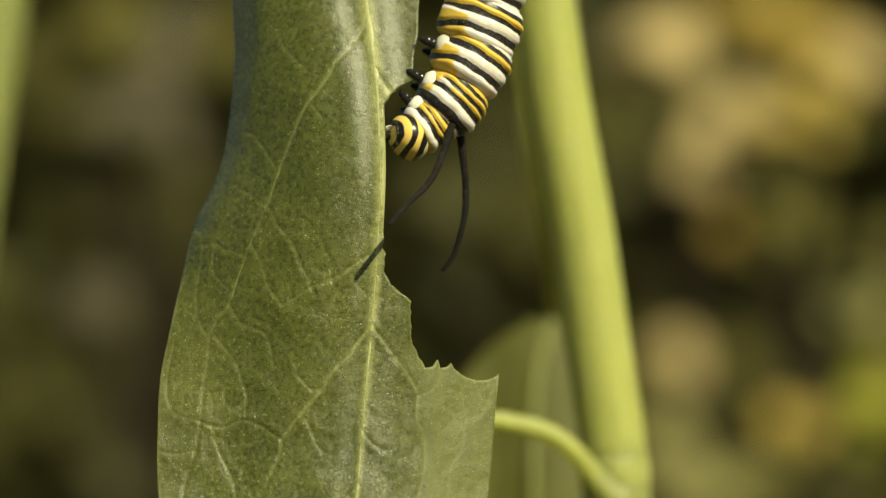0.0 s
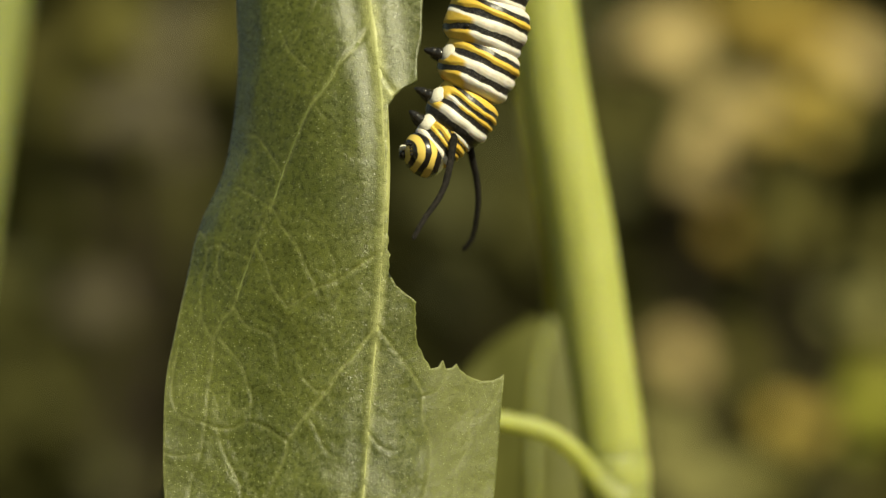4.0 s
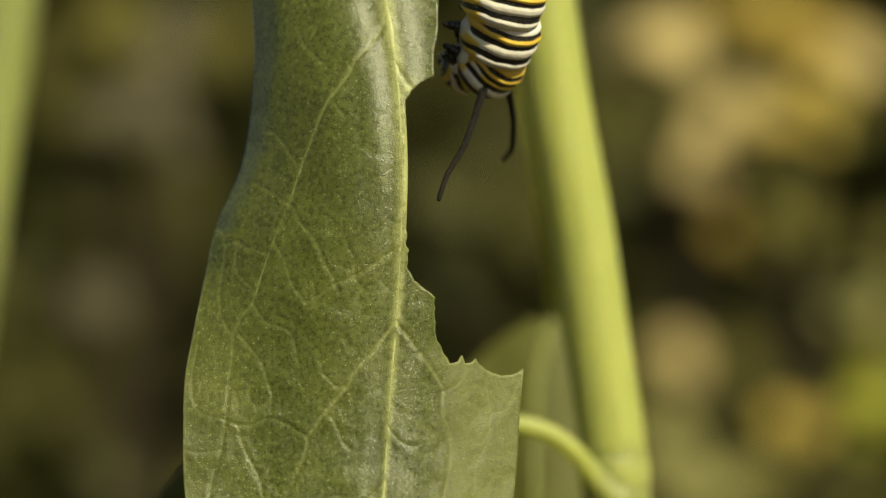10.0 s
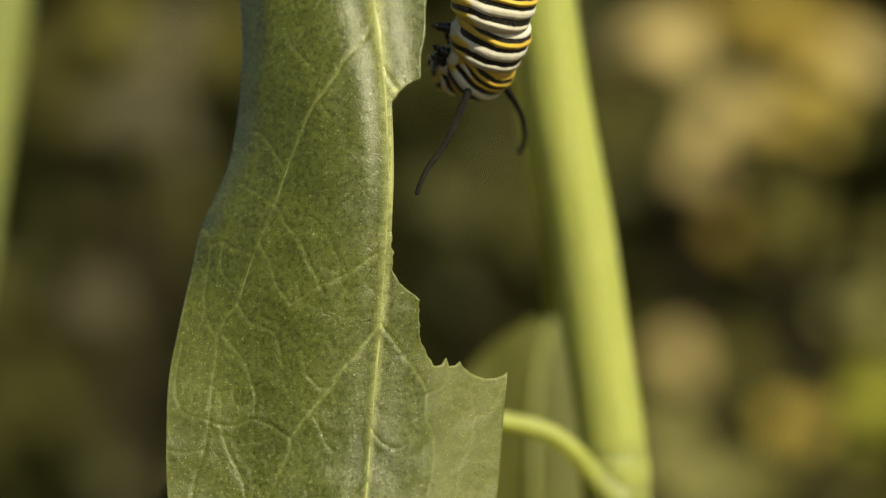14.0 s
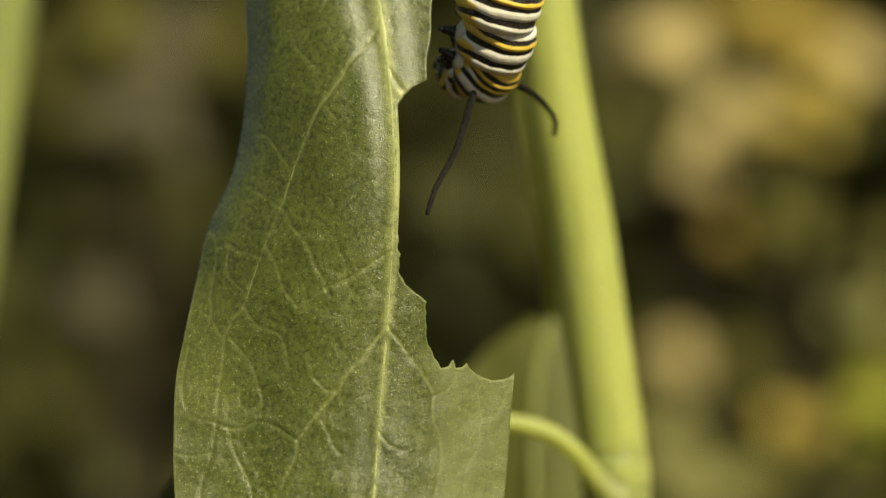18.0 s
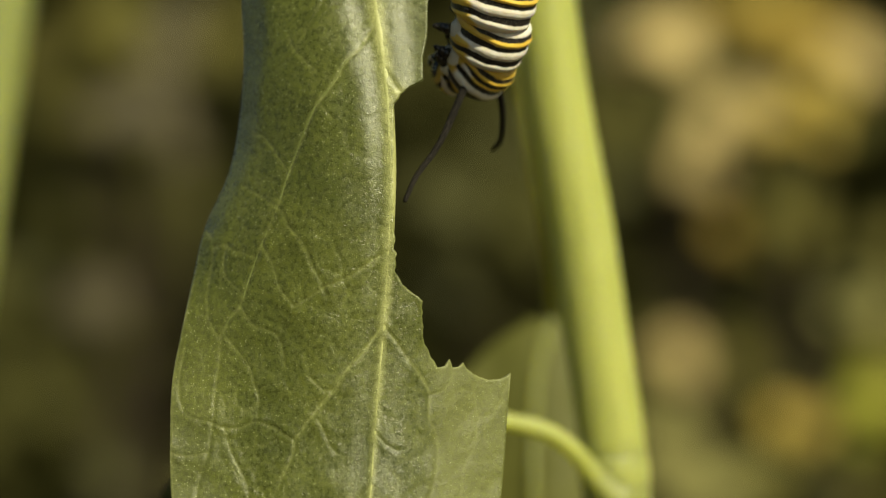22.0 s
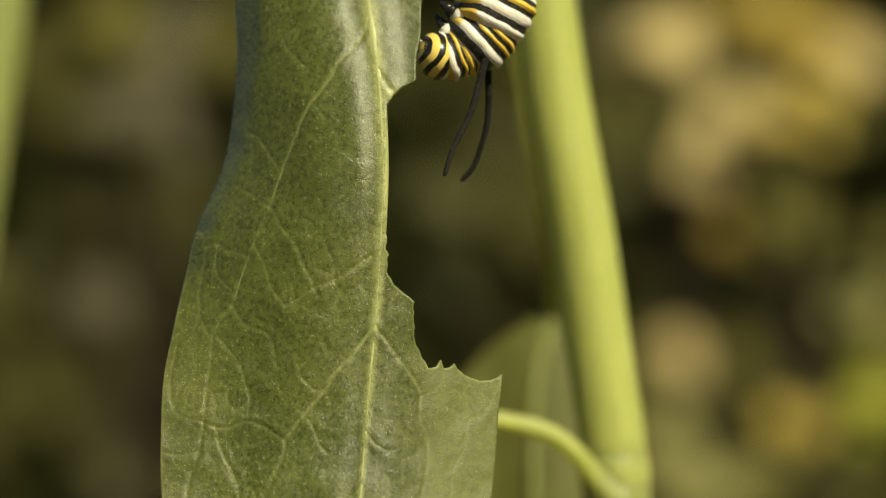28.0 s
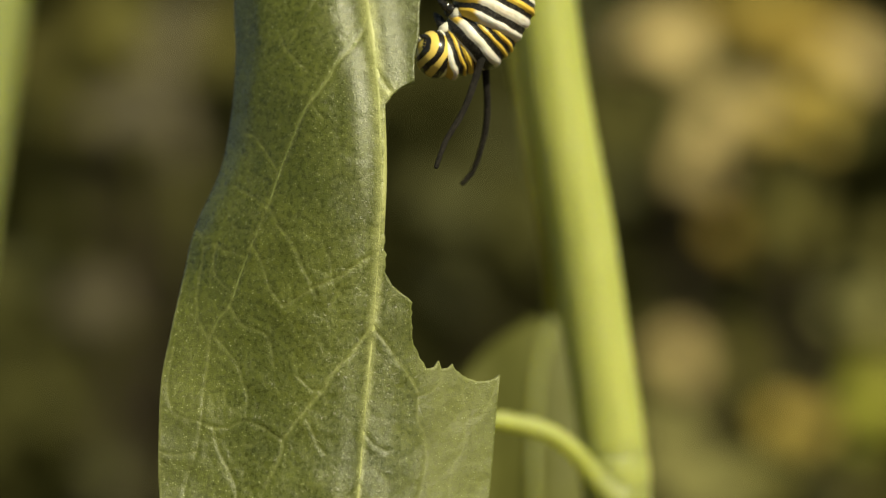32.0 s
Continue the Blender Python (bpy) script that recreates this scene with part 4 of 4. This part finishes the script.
def motions():
    """The wind in the leaf, the caterpillar's feeding and the swing of its filaments."""
    # seconds, shift to the right and down in plan units, turn in degrees
    sway = [
        (0, -18.0, 0.5, 0.32),
        (0.5, -6.1, 3.1, 0.01),
        (1, -2.3, 1.1, -0.09),
        (1.5, -11.3, 0.6, 0.28),
        (2, -10.4, 2.8, -0.05),
        (2.5, 22.7, -2.6, -0.70),
        (3, -5.1, 2.1, 0.46),
        (3.5, -10.7, 3.1, 0.01),
        (5.5, -4.3, -3.2, 0.21),
        (6, -7.3, 1.3, 0.14),
        (6.5, -1.5, 2.2, 0.11),
        (7, -10.3, 0.8, 0.30),
        (7.5, -2.5, -0.6, 0.16),
        (8, -15.6, 1.2, 0.49),
        (8.5, -8.9, 0.5, 0.30),
        (9, -0.5, -6.4, -0.18),
        (9.5, -18.0, 1.7, 0.33),
        (10, 22.4, -6.0, -0.45),
        (10.5, -38.2, 0.4, 1.24),
        (11, -4.8, -1.7, -0.21),
        (11.5, -2.0, -6.2, 0.02),
        (12, 4.4, -3.8, -0.36),
        (12.5, -12.8, -0.6, 0.14),
        (13, -26.1, -1.1, 0.33),
        (13.5, 23.2, -0.3, -0.64),
        (14, -3.4, -2.2, 0.14),
        (14.5, -7.3, -9.9, -0.10),
        (16.5, 4.5, -4.8, -0.33),
        (17, 5.0, -8.9, -0.21),
        (17.5, -1.4, -4.2, 0.14),
        (18, 7.8, 1.4, -0.08),
        (18.5, 8.2, -0.4, -0.40),
        (19, 0.0, 0.0, 0.00),
        (19.5, -16.1, -1.1, 0.74),
        (20, 2.6, -0.4, -0.17),
        (20.5, -0.8, -0.2, -0.06),
        (21, -9.9, 0.3, 0.18),
        (21.5, -0.2, 1.4, -0.18),
        (22, 1.3, 0.7, -0.15),
        (22.5, 12.3, 0.9, -0.47),
        (23, 15.8, -1.7, -0.37),
        (23.5, 3.5, 1.9, -0.17),
        (24, -0.7, -2.0, -0.11),
        (24.5, -10.0, 3.3, 0.15),
        (25, -23.4, 2.8, 0.47),
        (25.5, -8.9, 2.7, 0.06),
        (27.5, -7.2, 0.8, 0.07),
        (28, -12.8, 1.3, 0.21),
        (28.5, -15.5, 1.3, 0.26),
        (29, -13.0, 2.1, 0.13),
        (29.5, -7.4, 2.2, -0.00),
        (30, -12.0, 1.6, 0.14),
        (30.5, -12.5, 1.6, 0.02),
        (31, -8.2, 2.3, 0.21),
        (31.5, -8.4, 2.0, -0.12),
        (32, -16.1, 1.9, 0.32),
    ]
    for thing in (CHEWED, CATERPILLAR):
        walk(thing, [(t, Matrix.Translation(place(680 + x, 400 + y)) @ pose(0, 0, 0, 0, a, 0)) for t, x, y, a in sway])
    at = FAR_STEM.location.copy()
    walk(FAR_STEM, [(t, Matrix.Translation(at) @ pose(0, 0, 0, 0, math.degrees(0.62 * (x + 8) * U * 1.24 / 0.92), 0)) for t, x, y, a in sway])
    # seconds, then (right, down, behind) of head, neck, two thorax rings and two abdomen rings; slant of the underside
    spine = [
        (0, (741, 242, 48), (778, 218, 62), (815, 178, 74), (848, 109, 84), (864, 44, 92), (874, -26, 96), 0.08),
        (0.5, (734, 235, 48), (772, 212, 62), (811, 174, 74), (845, 106, 84), (863, 43, 92), (874, -26, 96), 0.08),
        (1, (739, 233, 48), (776, 210, 62), (814, 172, 74), (847, 106, 84), (864, 43, 92), (874, -26, 96), 0.08),
        (1.5, (743, 275, 48), (780, 246, 62), (816, 198, 74), (849, 121, 84), (864, 49, 92), (874, -24, 96), 0.08),
        (2, (739, 261, 48), (776, 234, 62), (814, 190, 74), (847, 116, 84), (864, 47, 92), (874, -25, 96), 0.08),
        (2.5, (747, 287, 48), (783, 256, 62), (819, 206, 74), (850, 125, 84), (865, 51, 92), (874, -24, 96), 0.08),
        (3, (742, 283, 48), (779, 253, 62), (816, 203, 74), (848, 124, 84), (864, 51, 92), (874, -24, 96), 0.08),
        (3.5, (745, 301, 48), (781, 268, 62), (817, 215, 74), (849, 130, 84), (865, 53, 92), (874, -23, 96), 0.08),
        (5.5, (811, 117, 196), (831, 117, 184), (862, 110, 160), (880, 54, 120), (887, -11, 82), (894, -83, 62), 0.35),
        (6, (805, 138, 196), (825, 138, 184), (856, 131, 160), (874, 75, 120), (881, 10, 82), (888, -62, 62), 0.35),
        (6.5, (805, 138, 196), (825, 138, 184), (856, 131, 160), (874, 75, 120), (881, 10, 82), (888, -62, 62), 0.35),
        (7, (799, 136, 196), (819, 136, 184), (850, 129, 160), (868, 73, 120), (875, 8, 82), (882, -64, 62), 0.35),
        (7.5, (800, 133, 196), (820, 133, 184), (851, 126, 160), (869, 70, 120), (876, 5, 82), (883, -67, 62), 0.35),
        (8, (801, 131, 196), (821, 131, 184), (852, 124, 160), (870, 68, 120), (877, 3, 82), (884, -69, 62), 0.35),
        (8.5, (800, 130, 196), (820, 130, 184), (851, 123, 160), (869, 67, 120), (876, 2, 82), (883, -70, 62), 0.35),
        (9, (798, 129, 196), (818, 129, 184), (849, 122, 160), (867, 66, 120), (874, 1, 82), (881, -71, 62), 0.35),
        (9.5, (797, 128, 196), (817, 128, 184), (848, 121, 160), (866, 65, 120), (874, 0, 82), (880, -72, 62), 0.35),
        (10, (797, 127, 196), (817, 127, 184), (848, 120, 160), (866, 64, 120), (873, -1, 82), (880, -73, 62), 0.35),
        (10.5, (797, 125, 196), (817, 125, 184), (848, 118, 160), (866, 62, 120), (873, -3, 82), (880, -75, 62), 0.35),
        (11, (797, 124, 196), (817, 124, 184), (848, 117, 160), (866, 61, 120), (872, -4, 82), (880, -76, 62), 0.35),
        (11.5, (796, 122, 196), (816, 122, 184), (847, 115, 160), (865, 59, 120), (872, -6, 82), (879, -78, 62), 0.35),
        (12, (796, 120, 196), (816, 120, 184), (847, 113, 160), (865, 57, 120), (872, -8, 82), (879, -80, 62), 0.35),
        (12.5, (799, 122, 196), (819, 122, 184), (850, 115, 160), (868, 59, 120), (875, -6, 82), (882, -78, 62), 0.35),
        (13, (802, 123, 196), (822, 123, 184), (853, 116, 160), (871, 60, 120), (878, -5, 82), (885, -77, 62), 0.35),
        (13.5, (801, 124, 196), (821, 124, 184), (852, 117, 160), (870, 61, 120), (878, -4, 82), (884, -76, 62), 0.35),
        (14, (801, 125, 196), (821, 125, 184), (852, 118, 160), (870, 62, 120), (877, -3, 82), (884, -75, 62), 0.35),
        (14.5, (801, 126, 196), (821, 126, 184), (852, 119, 160), (870, 63, 120), (877, -2, 82), (884, -74, 62), 0.35),
        (16.5, (800, 129, 196), (820, 129, 184), (851, 122, 160), (869, 66, 120), (876, 1, 82), (883, -71, 62), 0.35),
        (17, (800, 130, 196), (820, 130, 184), (851, 123, 160), (869, 67, 120), (876, 2, 82), (883, -70, 62), 0.35),
        (17.5, (801, 128, 196), (821, 128, 184), (852, 121, 160), (870, 65, 120), (876, 0, 82), (884, -72, 62), 0.35),
        (18, (801, 127, 196), (821, 127, 184), (852, 120, 160), (870, 64, 120), (877, -1, 82), (884, -73, 62), 0.35),
        (18.5, (799, 125, 196), (819, 125, 184), (850, 118, 160), (868, 62, 120), (875, -3, 82), (882, -75, 62), 0.35),
        (19, (797, 123, 196), (817, 123, 184), (848, 116, 160), (866, 60, 120), (873, -5, 82), (880, -77, 62), 0.35),
        (19.5, (797, 123, 196), (817, 123, 184), (848, 116, 160), (866, 60, 120), (873, -5, 82), (880, -77, 62), 0.35),
        (20, (798, 123, 196), (818, 123, 184), (849, 116, 160), (867, 60, 120), (874, -5, 82), (881, -77, 62), 0.35),
        (20.5, (798, 123, 196), (818, 123, 184), (849, 116, 160), (867, 60, 120), (874, -5, 82), (881, -77, 62), 0.35),
        (21, (799, 123, 196), (819, 123, 184), (850, 116, 160), (868, 60, 120), (874, -5, 82), (882, -77, 62), 0.35),
        (21.5, (799, 123, 196), (819, 123, 184), (850, 116, 160), (868, 60, 120), (875, -5, 82), (882, -77, 62), 0.35),
        (22, (799, 123, 196), (819, 123, 184), (850, 116, 160), (868, 60, 120), (875, -5, 82), (882, -77, 62), 0.35),
        (22.5, (800, 123, 196), (820, 123, 184), (851, 116, 160), (869, 60, 120), (876, -5, 82), (883, -77, 62), 0.35),
        (23, (800, 123, 196), (820, 123, 184), (851, 116, 160), (869, 60, 120), (876, -5, 82), (883, -77, 62), 0.35),
        (23.5, (800, 129, 196), (820, 129, 184), (851, 122, 160), (869, 66, 120), (876, 1, 82), (883, -71, 62), 0.35),
        (24, (783, 125, 127), (816, 115, 130), (857, 86, 121), (880, 44, 106), (886, -19, 94), (889, -90, 87), 0.15),
        (24.5, (784, 118, 102), (821, 107, 108), (862, 72, 107), (885, 22, 101), (892, -42, 96), (894, -114, 93), 0.15),
        (25, (785, 107, 90), (824, 98, 98), (864, 63, 100), (887, 11, 98), (895, -54, 98), (896, -126, 96), 0.15),
        (25.5, (785, 117, 90), (824, 105, 98), (864, 66, 100), (887, 12, 98), (895, -54, 98), (896, -126, 96), 0.15),
        (27.5, (785, 111, 90), (824, 100, 98), (864, 64, 100), (887, 11, 98), (895, -54, 98), (896, -126, 96), 0.15),
        (28, (785, 98, 90), (824, 91, 98), (864, 60, 100), (887, 10, 98), (895, -54, 98), (896, -126, 96), 0.15),
        (28.5, (785, 90, 90), (824, 86, 98), (864, 57, 100), (887, 9, 98), (895, -54, 98), (896, -126, 96), 0.15),
        (29, (785, 112, 90), (824, 101, 98), (864, 65, 100), (887, 12, 98), (895, -54, 98), (896, -126, 96), 0.15),
        (29.5, (785, 105, 90), (824, 96, 98), (864, 62, 100), (887, 11, 98), (895, -54, 98), (896, -126, 96), 0.15),
        (30, (785, 98, 90), (824, 91, 98), (864, 60, 100), (887, 10, 98), (895, -54, 98), (896, -126, 96), 0.15),
        (30.5, (785, 88, 90), (824, 84, 98), (864, 56, 100), (887, 9, 98), (895, -54, 98), (896, -126, 96), 0.15),
        (31, (785, 102, 90), (824, 94, 98), (864, 61, 100), (887, 10, 98), (895, -54, 98), (896, -126, 96), 0.15),
        (31.5, (785, 105, 90), (824, 96, 98), (864, 62, 100), (887, 11, 98), (895, -54, 98), (896, -126, 96), 0.15),
        (32, (785, 94, 90), (824, 88, 98), (864, 58, 100), (887, 9, 98), (895, -54, 98), (896, -126, 96), 0.15),
    ]
    poses = [[] for _ in RINGS_MOVING]
    for t, *pts, slant in spine:
        c = [place(*p) - PIVOT for p in pts]
        step = (c[5] - c[4]).normalized() * 70 * U
        for k in range(len(RINGS_MOVING) - 6):
            c.append(c[-1] + step + Vector((-2, 1.5, 0)) * U * k)
        for i, p in enumerate(c):
            ahead = ((c[max(i - 1, 0)] - c[min(i + 1, len(c) - 1)]).normalized() + Vector((-0.2, 0, 0))).normalized()
            if i == 0:
                ahead = ((c[0] - c[1]).normalized() + Vector((-0.5, 0, -0.1))).normalized()
            under = Vector((-1, slant, 0.1))
            if i == 0:
                under = Vector((-0.7, 0.05, 0.7))
            under = (under - ahead * under.dot(ahead)).normalized()
            across = ahead.cross(under)
            m = Matrix((under, across, ahead)).transposed().to_4x4()
            poses[i].append((t, Matrix.Translation(p) @ m))
    for ob, rows in zip(RINGS_MOVING, poses):
        walk(ob, rows)
    # seconds, then root and tip (right, down) of the near and of the far filament
    swing = [
        (0, 822, 217, 705, 394, 835, 251, 806, 477),
        (0.5, 806, 212, 697, 354, 826, 237, 794, 468),
        (1, 809, 209, 747, 329, 823, 239, 847, 339),
        (1.5, 810, 227, 718, 368, 831, 261, 831, 463),
        (2, 809, 225, 703, 387, 829, 259, 841, 478),
        (2.5, 807, 236, 746, 436, 829, 270, 841, 474),
        (3, 799, 229, 724, 419, 824, 265, 852, 478),
        (3.5, 801, 237, 726, 442, 823, 269, 818, 482),
        (5.5, 853, 163, 764, 305, 918, 131, 930, 209),
        (6, 839, 178, 724, 324, 885, 168, 857, 303),
        (6.5, 842, 168, 744, 353, 889, 162, 887, 311),
        (7, 834, 172, 748, 354, 895, 158, 908, 293),
        (7.5, 838, 174, 762, 367, 893, 165, 893, 288),
        (8, 838, 169, 768, 358, 901, 152, 939, 285),
        (8.5, 846, 170, 755, 354, 901, 153, 913, 279),
        (9, 841, 167, 758, 369, 909, 129, 989, 257),
        (9.5, 840, 171, 764, 348, 907, 149, 921, 276),
        (10, 835, 172, 753, 353, 884, 163, 877, 287),
        (10.5, 839, 166, 764, 344, 916, 144, 958, 263),
        (11, 840, 170, 758, 352, 899, 152, 897, 274),
        (11.5, 840, 169, 762, 356, 883, 161, 877, 264),
        (12, 839, 168, 740, 325, 901, 153, 897, 249),
        (12.5, 843, 165, 757, 350, 880, 160, 868, 254),
        (13, 840, 168, 755, 363, 880, 158, 865, 215),
        (13.5, 831, 164, 749, 307, 909, 143, 941, 232),
        (14, 830, 167, 740, 337, 897, 152, 926, 269),
        (14.5, 835, 170, 747, 354, 893, 160, 895, 272),
        (16.5, 832, 168, 731, 340, 903, 154, 950, 264),
        (17, 823, 174, 726, 363, 886, 160, 895, 281),
        (17.5, 832, 169, 732, 358, 872, 164, 843, 262),
        (18, 829, 164, 746, 372, 901, 144, 977, 232),
        (18.5, 824, 166, 727, 339, 906, 150, 930, 264),
        (19, 825, 166, 726, 345, 893, 152, 872, 225),
        (19.5, 817, 164, 728, 356, 898, 143, 987, 243),
        (20, 819, 169, 742, 332, 867, 163, 848, 261),
        (20.5, 826, 165, 736, 308, 909, 138, 982, 256),
        (21, 822, 162, 727, 337, 886, 157, 876, 257),
        (21.5, 824, 164, 721, 334, 882, 157, 876, 253),
        (22, 814, 165, 714, 349, 887, 153, 878, 263),
        (22.5, 825, 165, 726, 353, 840, 166, 814, 244),
        (23, 836, 169, 767, 380, 818, 171, 785, 245),
        (23.5, 841, 169, 762, 375, 818, 169, 795, 265),
        (24, 859, 158, 824, 360, 843, 162, 790, 321),
        (24.5, 861, 127, 827, 350, 851, 134, 795, 248),
        (25, 881, 100, 821, 315, 915, 102, 1007, 203),
        (25.5, 878, 95, 873, 303, 871, 101, 815, 278),
        (27.5, 879, 91, 849, 307, 869, 99, 820, 307),
        (28, 880, 84, 797, 303, 874, 98, 835, 316),
        (28.5, 874, 90, 753, 283, 872, 98, 842, 302),
        (29, 879, 91, 861, 301, 874, 101, 832, 306),
        (29.5, 878, 96, 826, 313, 869, 102, 811, 306),
        (30, 885, 92, 787, 290, 875, 102, 843, 315),
        (30.5, 876, 88, 752, 275, 874, 96, 858, 313),
        (31, 876, 97, 862, 299, 871, 101, 843, 309),
        (31.5, 880, 98, 846, 294, 873, 102, 836, 319),
        (32, 876, 87, 785, 288, 871, 101, 838, 322),
    ]
    for side, chain in enumerate(FILAMENTS):
        keyed = [[] for _ in chain]
        for t, *n in swing:
            bu, bv, tu, tv = n[4 * side:4 * side + 4]
            reach = math.hypot(tu - bu, tv - bv)
            deep = math.sqrt(max(0.0, 236 ** 2 - reach ** 2))
            root_at = Vector(next(p[3] for p in spine if p[0] == t))
            d0 = root_at.z + (-46, 24)[side]
            reaching = (-100 if t < 4 else d0 - 40, d0 + 0.9 * deep)[side]
            a, b = Vector((bu, bv, d0)), Vector((tu, tv, reaching))
            a = a + (root_at - a) * 0.22
            chord = b - a
            bow = Vector((-chord.y, chord.x, 0)).normalized() * (-0.11 if side or t < 4 else -0.04) * reach
            if side and chord.x > 25:
                bow = bow * 1.5
            hook = Vector((0, 1, 0)) * 0.10 * reach
            line = [place(*p) - PIVOT for p in glide([a, a + chord * 0.5 + bow, a + chord * 0.85 + bow * 0.55 - hook * 0.2, b], 12)]
            aside = Vector((chord.y, 0, chord.x)).normalized()
            line = [p + aside * (4.5 * U * (k / len(line)) * math.sin(8.5 * k / len(line) + 2.1 * side)) for k, p in enumerate(line)]
            total = sum((q - p).length for p, q in zip(line, line[1:]))
            piece = 262 * U / len(chain)
            gap = min(total / len(chain), piece)
            spots, run, k = [line[0]], 0.0, 1
            for p, q in zip(line, line[1:]):
                seg = (q - p).length
                while k < len(chain) and run + seg >= gap * k:
                    spots.append(p.lerp(q, (gap * k - run) / seg))
                    k += 1
                run += seg
            spots.append(line[-1])
            for i in range(len(chain)):
                way = (spots[min(i + 1, len(spots) - 1)] - spots[min(i, len(spots) - 2)]).normalized()
                keyed[i].append((t, Matrix.Translation(spots[min(i, len(spots) - 1)]) @ way.to_track_quat("Z", "Y").to_matrix().to_4x4()))
        for ob, rows in zip(chain, keyed):
            walk(ob, rows)


motions()
